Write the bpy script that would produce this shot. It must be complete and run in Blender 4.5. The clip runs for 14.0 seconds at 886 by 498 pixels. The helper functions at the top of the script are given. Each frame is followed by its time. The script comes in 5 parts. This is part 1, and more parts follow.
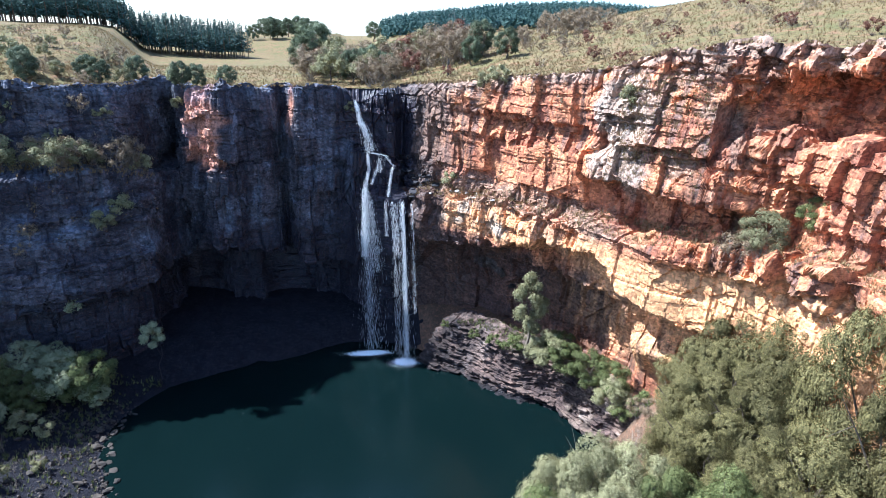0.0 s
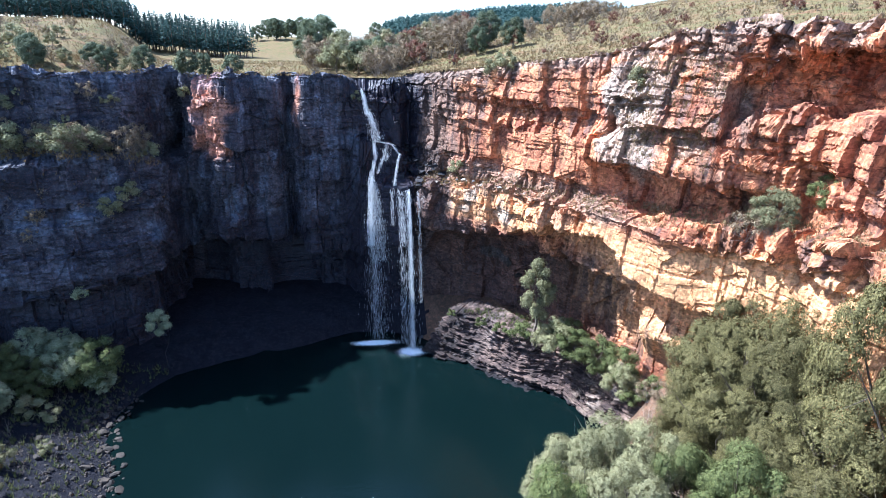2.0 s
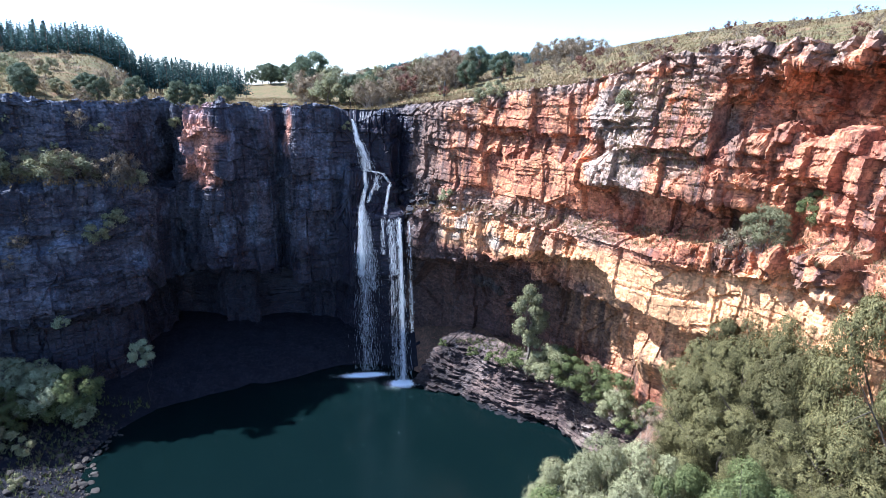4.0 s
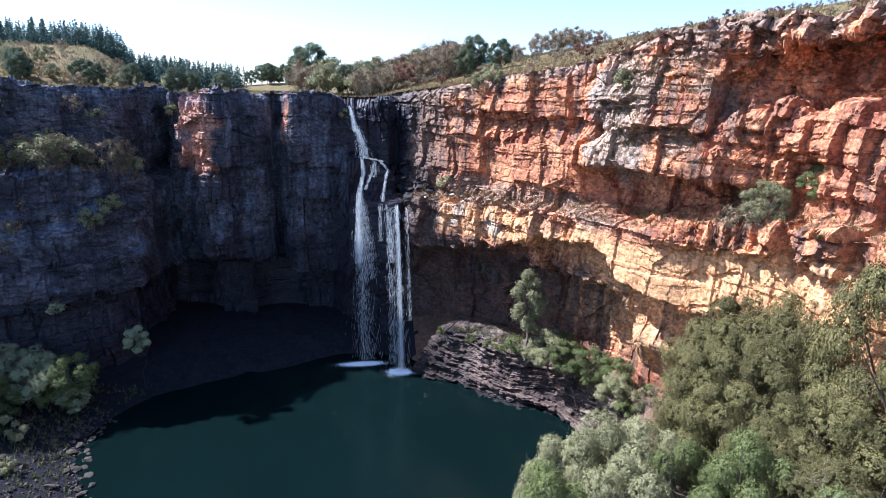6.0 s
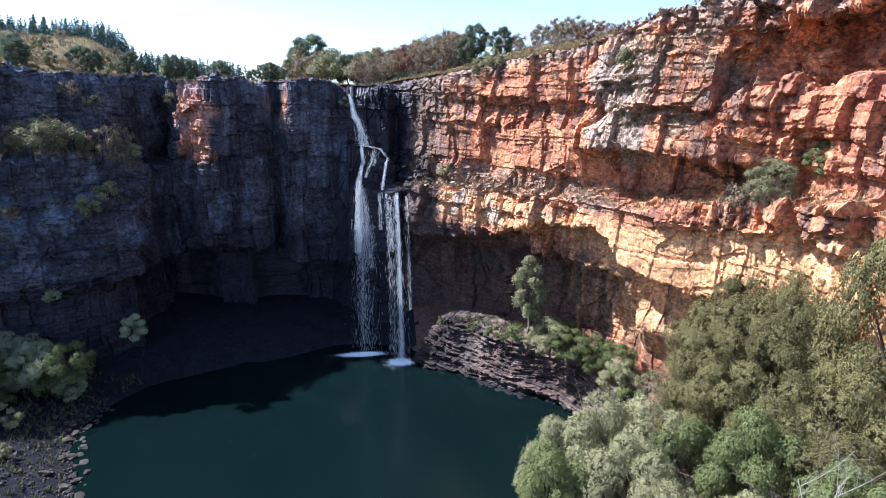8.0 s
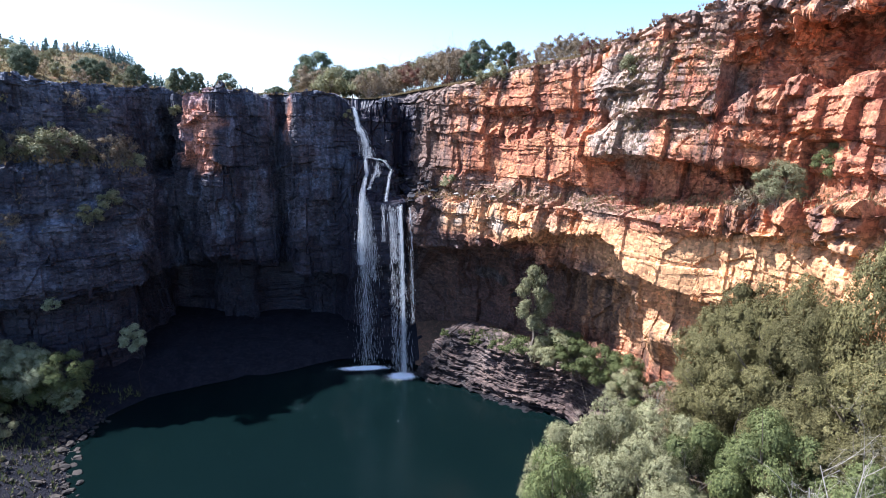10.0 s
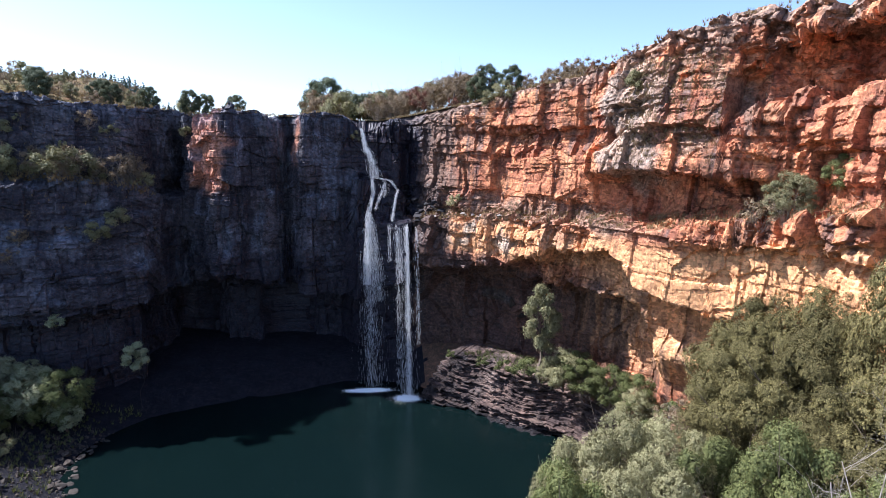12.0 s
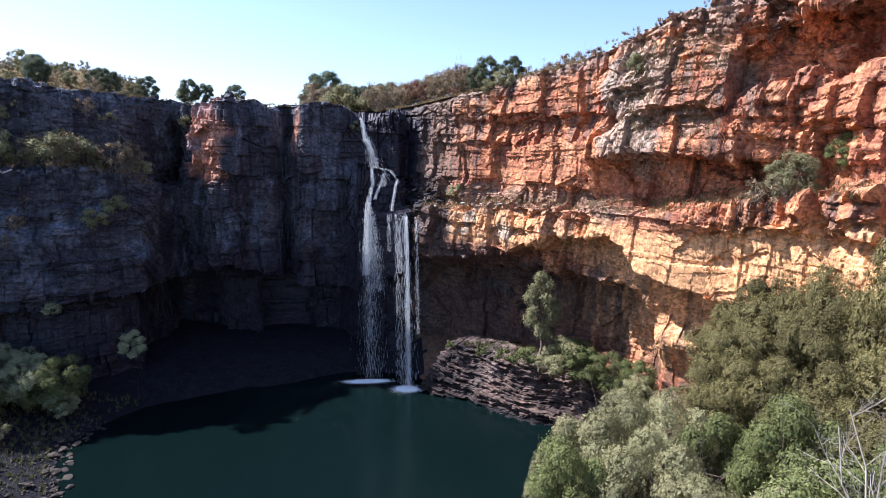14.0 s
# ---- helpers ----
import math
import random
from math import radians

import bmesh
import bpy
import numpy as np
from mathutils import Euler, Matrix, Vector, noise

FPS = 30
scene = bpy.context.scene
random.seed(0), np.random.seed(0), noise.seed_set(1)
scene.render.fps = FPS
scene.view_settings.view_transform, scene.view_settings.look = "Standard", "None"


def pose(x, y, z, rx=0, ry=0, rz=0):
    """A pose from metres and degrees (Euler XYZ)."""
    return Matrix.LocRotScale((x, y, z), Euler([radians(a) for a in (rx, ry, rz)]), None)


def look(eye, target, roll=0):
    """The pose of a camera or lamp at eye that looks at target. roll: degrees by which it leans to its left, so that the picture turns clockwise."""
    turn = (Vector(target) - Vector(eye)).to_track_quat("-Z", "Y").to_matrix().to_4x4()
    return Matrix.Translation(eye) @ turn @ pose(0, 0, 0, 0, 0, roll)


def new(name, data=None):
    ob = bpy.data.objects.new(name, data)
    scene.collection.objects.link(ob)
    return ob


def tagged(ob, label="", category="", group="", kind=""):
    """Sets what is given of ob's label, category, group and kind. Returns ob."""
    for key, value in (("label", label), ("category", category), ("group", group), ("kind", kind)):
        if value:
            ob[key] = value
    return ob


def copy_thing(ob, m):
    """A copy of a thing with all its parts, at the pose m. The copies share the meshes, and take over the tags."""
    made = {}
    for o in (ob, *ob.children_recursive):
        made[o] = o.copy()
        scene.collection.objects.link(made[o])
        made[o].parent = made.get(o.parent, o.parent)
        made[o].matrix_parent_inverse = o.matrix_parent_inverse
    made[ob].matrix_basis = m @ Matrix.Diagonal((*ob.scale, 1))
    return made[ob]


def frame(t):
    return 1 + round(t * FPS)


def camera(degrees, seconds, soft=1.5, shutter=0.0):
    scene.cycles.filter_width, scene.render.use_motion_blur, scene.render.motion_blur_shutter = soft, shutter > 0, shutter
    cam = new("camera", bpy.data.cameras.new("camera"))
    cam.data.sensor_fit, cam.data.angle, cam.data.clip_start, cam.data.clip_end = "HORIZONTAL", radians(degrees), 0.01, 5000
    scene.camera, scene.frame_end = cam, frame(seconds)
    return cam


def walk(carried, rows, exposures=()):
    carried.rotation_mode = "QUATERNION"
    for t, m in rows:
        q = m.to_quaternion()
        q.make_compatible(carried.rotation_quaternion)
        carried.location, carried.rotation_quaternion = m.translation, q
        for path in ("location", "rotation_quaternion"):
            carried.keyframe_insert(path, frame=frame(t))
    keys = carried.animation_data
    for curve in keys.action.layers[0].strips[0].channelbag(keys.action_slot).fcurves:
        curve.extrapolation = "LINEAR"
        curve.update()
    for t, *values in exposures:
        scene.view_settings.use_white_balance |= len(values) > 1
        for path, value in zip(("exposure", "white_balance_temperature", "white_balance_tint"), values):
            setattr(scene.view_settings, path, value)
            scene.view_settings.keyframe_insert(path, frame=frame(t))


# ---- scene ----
cam = camera(74.7, 14.0, 0.6)
PATH = [
    (0, (0.362, -106.296, 57.055), (0.613, -104.437, 56.36), 1.2),
    (0.5, (0.31, -106.528, 56.427), (0.562, -104.668, 55.735), 1.1),
    (1, (0.172, -106.767, 55.849), (0.42, -104.907, 55.159), 1.1),
    (1.5, (-0.134, -106.981, 55.151), (0.11, -105.119, 54.464), 1.1),
    (2, (-0.496, -106.957, 54.395), (-0.251, -105.093, 53.713), 1.1),
    (2.5, (-0.526, -106.9, 53.774), (-0.271, -105.035, 53.097), 1.1),
    (3, (-0.37, -106.91, 52.998), (-0.101, -105.036, 52.354), 1.1),
    (3.2, (-0.414, -106.883, 52.756), (-0.139, -105.002, 52.136), 1.1),
    (3.9, (-0.25, -106.97, 51.62), (0.025, -105.065, 51.08), 1.1),
    (4.6, (-0.07, -107.06, 50.5), (0.205, -105.152, 49.97), 1.05),
    (5.5, (0.116, -107.161, 49.06), (0.391, -105.251, 48.534), 1.0),
    (6, (0.195, -107.184, 48.453), (0.47, -105.274, 47.929), 1.0),
    (6.5, (0.186, -107.065, 47.804), (0.46, -105.154, 47.282), 0.9),
    (7, (0.381, -106.93, 47.056), (0.652, -105.017, 46.539), 0.9),
    (7.5, (0.611, -106.877, 46.495), (0.878, -104.963, 45.978), 0.8),
    (8.5, (0.7, -106.73, 45.2), (0.965, -104.816, 44.683), 0.85),
    (9.4, (0.79, -106.6, 44.03), (1.05, -104.686, 43.52), 0.85),
    (9.8, (0.826, -106.539, 43.527), (1.082, -104.61, 43.066), 0.9),
    (10, (0.939, -106.464, 43.282), (1.191, -104.527, 42.851), 0.9),
    (10.5, (1.109, -106.331, 42.72), (1.359, -104.376, 42.38), 0.9),
    (11, (1.13, -106.377, 42.187), (1.38, -104.419, 41.861), 0.9),
    (11.5, (1.278, -106.284, 41.642), (1.511, -104.324, 41.317), 0.9),
    (12, (1.437, -106.18, 41.081), (1.66, -104.219, 40.758), 0.9),
    (12.5, (1.67, -106.055, 40.456), (1.889, -104.093, 40.136), 0.8),
    (13, (1.587, -106.0, 39.737), (1.809, -104.037, 39.422), 0.9),
    (13.5, (1.625, -105.963, 39.072), (1.846, -104.0, 38.761), 1.0),
    (14, (1.695, -105.991, 38.504), (1.915, -104.027, 38.196), 1.0),
]
walk(cam, [(t, look(eye, target, roll)) for t, eye, target, roll in PATH], [(0, 1.58, 5200, 8), (3.2, 1.66, 5050, 10), (5.5, 1.3, 5250, 12), (7.5, 1.3, 5350, 12), (10, 1.37, 5450, 14), (11, 1.13, 5700, 16), (14, 1.13, 5750, 16)])

# ---- light ----
SUN_TO = Vector((-35.0, 13.0, 46.0)).normalized()
world = bpy.data.worlds.new("sky")
scene.world = world
world.use_nodes = True
wn = world.node_tree.nodes
wl = world.node_tree.links
wn.clear()
sky = wn.new("ShaderNodeTexSky")
sky.sky_type = "NISHITA"
sky.sun_disc = False
sky.sun_elevation = math.asin(SUN_TO.z)
sky.sun_rotation = math.atan2(SUN_TO.x, SUN_TO.y)
sky.altitude = 1300
sky.air_density = 1.0
sky.dust_density = 2.6
bg = wn.new("ShaderNodeBackground")
bg.inputs["Strength"].default_value = 0.12
wout = wn.new("ShaderNodeOutputWorld")
wl.new(sky.outputs[0], bg.inputs["Color"])
wl.new(bg.outputs[0], wout.inputs[0])

sun = new("sun", bpy.data.lights.new("sun", "SUN"))
sun.data.energy = 5.0
sun.data.angle = radians(0.53)
sun.data.color = (1.0, 0.965, 0.91)
sun.matrix_world = look(SUN_TO * 300, (0, 0, 0))


# ---- numeric helpers ----
def hash01(i, j, k, seed):
    """A number in 0..1 for each lattice place."""
    a = (i.astype(np.int64) * 374761393 + j.astype(np.int64) * 668265263 + k.astype(np.int64) * 1274126177 + seed * 974634541) & 0xFFFFFFFF
    a = ((a ^ (a >> 13)) * 1274126177) & 0xFFFFFFFF
    a = ((a ^ (a >> 16)) * 2246822519) & 0xFFFFFFFF
    a = a ^ (a >> 15)
    return (a & 0xFFFFFF) / float(0xFFFFFF)


def vnoise(x, y, z, seed=0):
    """Smooth lattice noise in -1..1."""
    x, y, z = np.broadcast_arrays(np.asarray(x, float), np.asarray(y, float), np.asarray(z, float))
    i, j, k = np.floor(x), np.floor(y), np.floor(z)
    u, v, w = x - i, y - j, z - k
    u, v, w = u * u * (3 - 2 * u), v * v * (3 - 2 * v), w * w * (3 - 2 * w)
    total = 0.0
    for a in (0, 1):
        for b in (0, 1):
            for c in (0, 1):
                weight = (u if a else 1 - u) * (v if b else 1 - v) * (w if c else 1 - w)
                total = total + weight * hash01(i + a, j + b, k + c, seed)
    return 2 * total - 1


def fbm(x, y, z, seed=0, octaves=4):
    total, amp, f = 0.0, 1.0, 1.0
    for o in range(octaves):
        total = total + amp * vnoise(x * f, y * f, z * f, seed + o)
        amp *= 0.5
        f *= 2.03
    return total


def smooth(a, b, x):
    t = np.clip((x - a) / (b - a), 0, 1)
    return t * t * (3 - 2 * t)


def mesh_of(name, verts, faces, material=None, shade=False):
    """A mesh from an (n, 3) array and an (m, 3 or 4) array of indices."""
    verts = np.asarray(verts, dtype=np.float32)
    faces = np.asarray(faces, dtype=np.int32)
    me = bpy.data.meshes.new(name)
    n, m = faces.shape
    me.vertices.add(len(verts))
    me.vertices.foreach_set("co", verts.ravel())
    me.loops.add(n * m)
    me.loops.foreach_set("vertex_index", faces.ravel())
    me.polygons.add(n)
    me.polygons.foreach_set("loop_start", np.arange(0, n * m, m, dtype=np.int32))
    me.polygons.foreach_set("loop_total", np.full(n, m, dtype=np.int32))
    me.polygons.foreach_set("use_smooth", np.full(n, shade, dtype=bool))
    me.update(calc_edges=True)
    me.validate()
    if material:
        me.materials.append(material)
    return me


def grid_faces(rows, cols):
    i = np.arange(rows * cols).reshape(rows, cols)
    return np.stack([i[:-1, :-1], i[1:, :-1], i[1:, 1:], i[:-1, 1:]], axis=-1).reshape(-1, 4)


def part(name, me, parent, label=""):
    ob = new(name, me)
    ob.parent = parent
    return tagged(ob, label) if label else ob


def thing(name, label, category, group="", kind="", at=None):
    ob = new(name)
    if at is not None:
        ob.matrix_world = at
    return tagged(ob, label, category, group, kind)


# ---- materials ----
def nodes_of(name):
    mat = bpy.data.materials.new(name)
    mat.use_nodes = True
    nt = mat.node_tree
    bsdf = nt.nodes["Principled BSDF"]
    return mat, nt.nodes, nt.links, bsdf


def mix_colour(n, l, fac, a, b):
    m = n.new("ShaderNodeMix")
    m.data_type = "RGBA"
    for socket, value in ((m.inputs[0], fac), (m.inputs[6], a), (m.inputs[7], b)):
        if hasattr(value, "is_output"):
            l.new(value, socket)
        else:
            socket.default_value = value if not isinstance(value, tuple) else (*value, 1.0)
    return m.outputs[2]


def noise_tex(n, l, vector, scale, detail=4.0, rough=0.55):
    t = n.new("ShaderNodeTexNoise")
    t.inputs["Scale"].default_value = scale
    t.inputs["Detail"].default_value = detail
    t.inputs["Roughness"].default_value = rough
    if vector is not None:
        l.new(vector, t.inputs["Vector"])
    return t.outputs["Fac"]


def ramp(n, l, fac, lo, hi, clamp=True):
    m = n.new("ShaderNodeMapRange")
    m.clamp = clamp
    m.inputs["From Min"].default_value = lo
    m.inputs["From Max"].default_value = hi
    l.new(fac, m.inputs["Value"])
    return m.outputs["Result"]


def stretched(n, l, scale):
    c = n.new("ShaderNodeTexCoord")
    m = n.new("ShaderNodeMapping")
    m.inputs["Scale"].default_value = scale
    l.new(c.outputs["Object"], m.inputs["Vector"])
    return m.outputs["Vector"]


def attr(n, name):
    a = n.new("ShaderNodeAttribute")
    a.attribute_name = name
    return a.outputs["Fac"]


def bump(n, l, height, strength, distance, bsdf, previous=None):
    b = n.new("ShaderNodeBump")
    b.inputs["Strength"].default_value = strength
    b.inputs["Distance"].default_value = distance
    l.new(height, b.inputs["Height"])
    if previous is not None:
        l.new(previous, b.inputs["Normal"])
    l.new(b.outputs["Normal"], bsdf.inputs["Normal"])
    return b.outputs["Normal"]


def cell_tex(n, l, vector, scale, feature, output, metric="EUCLIDEAN"):
    t = n.new("ShaderNodeTexVoronoi")
    t.feature = feature
    t.distance = metric
    t.inputs["Scale"].default_value = scale
    l.new(vector, t.inputs["Vector"])
    return t.outputs[output]


def scaled(n, l, value, factor):
    m = n.new("ShaderNodeMath")
    m.operation = "MULTIPLY"
    l.new(value, m.inputs[0])
    m.inputs[1].default_value = factor
    return m.outputs[0]


def rock_material(name, deep, bright, pale, grey, stain):
    """Bedded quartzite: two warm tones, cream where freshly broken or painted as sunlit, grey lichen, black for wet
    streaks and painted shade, fine fractures.
    """
    mat, n, l, b = nodes_of(name)
    pos = stretched(n, l, (1, 1, 1))
    flat = stretched(n, l, (0.3, 0.3, 1.5))
    tall = stretched(n, l, (1.1, 1.1, 0.12))
    warped = n.new("ShaderNodeVectorMath")
    warped.operation = "ADD"
    wob = n.new("ShaderNodeTexNoise")
    wob.inputs["Scale"].default_value = 1.1
    wob.inputs["Detail"].default_value = 4.0
    l.new(pos, wob.inputs["Vector"])
    soft = n.new("ShaderNodeVectorMath")
    soft.operation = "SCALE"
    soft.inputs["Scale"].default_value = 0.3
    l.new(wob.outputs["Color"], soft.inputs[0])
    l.new(soft.outputs[0], warped.inputs[0])
    l.new(stretched(n, l, (0.75, 0.75, 1.0)), warped.inputs[1])
    crackle = warped.outputs[0]
    big = noise_tex(n, l, pos, 0.16, 6, 0.65)
    fine = noise_tex(n, l, pos, 2.4, 8, 0.72)
    grit = noise_tex(n, l, pos, 9.0, 6, 0.7)
    bands = noise_tex(n, l, flat, 0.9, 7, 0.7)
    streak = noise_tex(n, l, tall, 0.8, 6, 0.65)
    both = n.new("ShaderNodeMath")
    both.operation = "MULTIPLY_ADD"
    l.new(attr(n, "tone"), both.inputs[0])
    both.inputs[1].default_value = 0.38
    l.new(big, both.inputs[2])
    c = mix_colour(n, l, ramp(n, l, both.outputs[0], 0.56, 0.8), deep, bright)
    c = mix_colour(n, l, ramp(n, l, bands, 0.54, 0.62), c, tuple(0.55 * v for v in deep))
    c = mix_colour(n, l, scaled(n, l, ramp(n, l, noise_tex(n, l, pos, 0.3, 5, 0.6), 0.5, 0.64), 0.4), c, mix_colour(n, l, 0.5, stain, deep))
    c = mix_colour(n, l, attr(n, "pale"), c, mix_colour(n, l, ramp(n, l, fine, 0.5, 0.7), pale, bright))
    c = mix_colour(n, l, attr(n, "lichen"), c, mix_colour(n, l, ramp(n, l, fine, 0.42, 0.56), tuple(0.6 * v for v in grey), grey))
    c = mix_colour(n, l, attr(n, "earth"), c, mix_colour(n, l, ramp(n, l, fine, 0.4, 0.6), (0.16, 0.1, 0.072), (0.36, 0.25, 0.175)))
    c = mix_colour(n, l, scaled(n, l, ramp(n, l, streak, 0.52, 0.6), 0.6), c, mix_colour(n, l, 0.6, c, stain))
    c = mix_colour(n, l, attr(n, "wet_shade"), c, stain)
    c = mix_colour(n, l, scaled(n, l, ramp(n, l, fine, 0.56, 0.62), 0.5), c, mix_colour(n, l, 0.7, c, stain))
    c = mix_colour(n, l, scaled(n, l, ramp(n, l, grit, 0.55, 0.65), 0.35), c, mix_colour(n, l, 0.6, c, pale))
    chips = cell_tex(n, l, crackle, 1.1, "F1", "Color", "CHEBYCHEV")
    sep = n.new("ShaderNodeSeparateColor")
    l.new(chips, sep.inputs[0])
    h = n.new("ShaderNodeHueSaturation")
    r0 = n.new("ShaderNodeMapRange")
    l.new(sep.outputs[0], r0.inputs["Value"])
    r0.inputs["To Min"].default_value = 0.78
    r0.inputs["To Max"].default_value = 1.2
    l.new(r0.outputs["Result"], h.inputs["Value"])
    l.new(c, h.inputs["Color"])
    small = n.new("ShaderNodeSeparateColor")
    l.new(cell_tex(n, l, crackle, 3.1, "F1", "Color", "CHEBYCHEV"), small.inputs[0])
    h2 = n.new("ShaderNodeHueSaturation")
    r2 = n.new("ShaderNodeMapRange")
    l.new(small.outputs[0], r2.inputs["Value"])
    r2.inputs["To Min"].default_value = 0.6
    r2.inputs["To Max"].default_value = 1.4
    l.new(r2.outputs["Result"], h2.inputs["Value"])
    l.new(h.outputs["Color"], h2.inputs["Color"])
    c = h2.outputs["Color"]
    line1 = cell_tex(n, l, crackle, 0.5, "DISTANCE_TO_EDGE", "Distance")
    line2 = cell_tex(n, l, crackle, 1.6, "DISTANCE_TO_EDGE", "Distance")
    for line, width, strength in ((line1, 0.015, 0.16), (line2, 0.02, 0.08)):
        inv = n.new("ShaderNodeMapRange")
        inv.inputs["From Max"].default_value = width
        inv.inputs["To Min"].default_value = strength
        inv.inputs["To Max"].default_value = 0.0
        l.new(line, inv.inputs["Value"])
        c = mix_colour(n, l, inv.outputs["Result"], c, stain)
    l.new(c, b.inputs["Base Color"])
    r = n.new("ShaderNodeMapRange")
    l.new(attr(n, "wet_shade"), r.inputs["Value"])
    r.inputs["To Min"].default_value = 0.92
    r.inputs["To Max"].default_value = 0.42
    l.new(r.outputs["Result"], b.inputs["Roughness"])
    b.inputs["Specular IOR Level"].default_value = 0.25
    first = bump(n, l, fine, 0.4, 0.06, b)
    second = bump(n, l, ramp(n, l, line1, 0.0, 0.04), 0.3, 0.06, b, first)
    third = bump(n, l, sep.outputs[1], 0.9, 0.2, b, second)
    bump(n, l, small.outputs[1], 0.8, 0.1, b, third)
    return mat


# bluish tones tuned to the shaded wall; pale paints its sunlit faces orange
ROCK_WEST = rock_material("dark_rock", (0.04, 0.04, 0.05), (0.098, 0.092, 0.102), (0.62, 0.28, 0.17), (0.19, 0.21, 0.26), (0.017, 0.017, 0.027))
ROCK_EAST = rock_material("orange_rock", (0.32, 0.11, 0.06), (0.64, 0.26, 0.12), (0.73, 0.38, 0.17), (0.4, 0.37, 0.3), (0.06, 0.042, 0.038))
ROCK_SHORE = rock_material("shore_rock", (0.075, 0.05, 0.044), (0.2, 0.13, 0.1), (0.32, 0.24, 0.175), (0.19, 0.17, 0.165), (0.018, 0.016, 0.018))


def ground_material(name, tones, scale=0.12):
    mat, n, l, b = nodes_of(name)
    pos = stretched(n, l, (1, 1, 1))
    c = mix_colour(n, l, ramp(n, l, noise_tex(n, l, pos, scale, 6, 0.6), 0.38, 0.62), tones[0], tones[1])
    c = mix_colour(n, l, ramp(n, l, noise_tex(n, l, pos, scale * 3.3, 5, 0.6), 0.5, 0.66), c, tones[2])
    c = mix_colour(n, l, ramp(n, l, noise_tex(n, l, pos, scale * 14, 6, 0.7), 0.5, 0.62), c, tuple(0.42 * v for v in tones[0]))
    l.new(c, b.inputs["Base Color"])
    b.inputs["Roughness"].default_value = 0.95
    b.inputs["Specular IOR Level"].default_value = 0.1
    bump(n, l, noise_tex(n, l, pos, 2.5, 6, 0.7), 0.9, 0.25, b)
    return mat


GRASS_GROUND = ground_material("dry_grassland", ((0.185, 0.135, 0.064), (0.135, 0.124, 0.05), (0.235, 0.132, 0.074)))
BANK_GROUND = ground_material("leaf_litter_soil", ((0.13, 0.085, 0.055), (0.2, 0.12, 0.075), (0.27, 0.14, 0.085)), 0.4)
# wet stones, blackened further to hold the shade of cave and western shore
WET_SHADE_GROUND = ground_material("wet_shade_stones", ((0.015, 0.015, 0.02), (0.024, 0.023, 0.029), (0.036, 0.033, 0.036)), 0.5)


def let_through(n, l, bsdf, colour, share):
    """Mixes light that passes through a thin sheet into its surface."""
    t = n.new("ShaderNodeBsdfTranslucent")
    l.new(colour, t.inputs["Color"])
    m = n.new("ShaderNodeMixShader")
    m.inputs[0].default_value = share
    l.new(bsdf.outputs[0], m.inputs[1])
    l.new(t.outputs[0], m.inputs[2])
    l.new(m.outputs[0], n["Material Output"].inputs["Surface"])


def leaf_material(name, low, high, dry=None):
    mat, n, l, b = nodes_of(name)
    g = n.new("ShaderNodeNewGeometry")
    o = n.new("ShaderNodeObjectInfo")
    c = mix_colour(n, l, g.outputs["Random Per Island"], low, high)
    if dry:
        c = mix_colour(n, l, ramp(n, l, noise_tex(n, l, stretched(n, l, (1, 1, 1)), 0.55, 3), 0.48, 0.68), c, dry)
    h = n.new("ShaderNodeHueSaturation")
    r = n.new("ShaderNodeMapRange")
    l.new(o.outputs["Random"], r.inputs["Value"])
    r.inputs["To Min"].default_value = 0.75
    r.inputs["To Max"].default_value = 1.2
    l.new(r.outputs["Result"], h.inputs["Value"])
    l.new(c, h.inputs["Color"])
    l.new(h.outputs["Color"], b.inputs["Base Color"])
    b.inputs["Roughness"].default_value = 0.7
    b.inputs["Specular IOR Level"].default_value = 0.15
    let_through(n, l, b, h.outputs["Color"], 0.16)
    return mat


LEAF_OLIVE = leaf_material("olive_leaves", (0.077, 0.068, 0.026), (0.212, 0.18, 0.072))
LEAF_GREY = leaf_material("grey_green_leaves", (0.159, 0.151, 0.07), (0.342, 0.315, 0.165))
LEAF_GREEN = leaf_material("fresh_green_leaves", (0.073, 0.089, 0.031), (0.187, 0.196, 0.07))
LEAF_DARK = leaf_material("pine_needles", (0.028, 0.06, 0.052), (0.07, 0.12, 0.1))
LEAF_DRY = leaf_material("dry_twiggy_leaves", (0.16, 0.115, 0.07), (0.31, 0.23, 0.14))
LEAF_RED = leaf_material("reddish_leaves", (0.12, 0.05, 0.035), (0.22, 0.1, 0.06))
LEAF_BUSH = leaf_material("dark_bush_leaves", (0.06, 0.078, 0.042), (0.17, 0.19, 0.105))
# green leaves paled so that plants below the western cliff look sunlit
LEAF_SUNLIT = leaf_material("sunlit_pale_leaves", (0.247, 0.26, 0.137), (0.481, 0.488, 0.286))
STRAW = leaf_material("straw_grass", (0.16, 0.112, 0.052), (0.32, 0.23, 0.115))


def bark_material(name, a, b_):
    mat, n, l, b = nodes_of(name)
    v = stretched(n, l, (3, 3, 0.7))
    f = noise_tex(n, l, v, 2.0, 5, 0.65)
    l.new(mix_colour(n, l, ramp(n, l, f, 0.35, 0.65), a, b_), b.inputs["Base Color"])
    b.inputs["Roughness"].default_value = 0.9
    bump(n, l, f, 0.6, 0.05, b)
    return mat


BARK = bark_material("brown_bark", (0.07, 0.05, 0.035), (0.18, 0.14, 0.1))


BARK_BLEACHED = bark_material("weathered_branches", (0.2, 0.165, 0.13), (0.4, 0.35, 0.29))
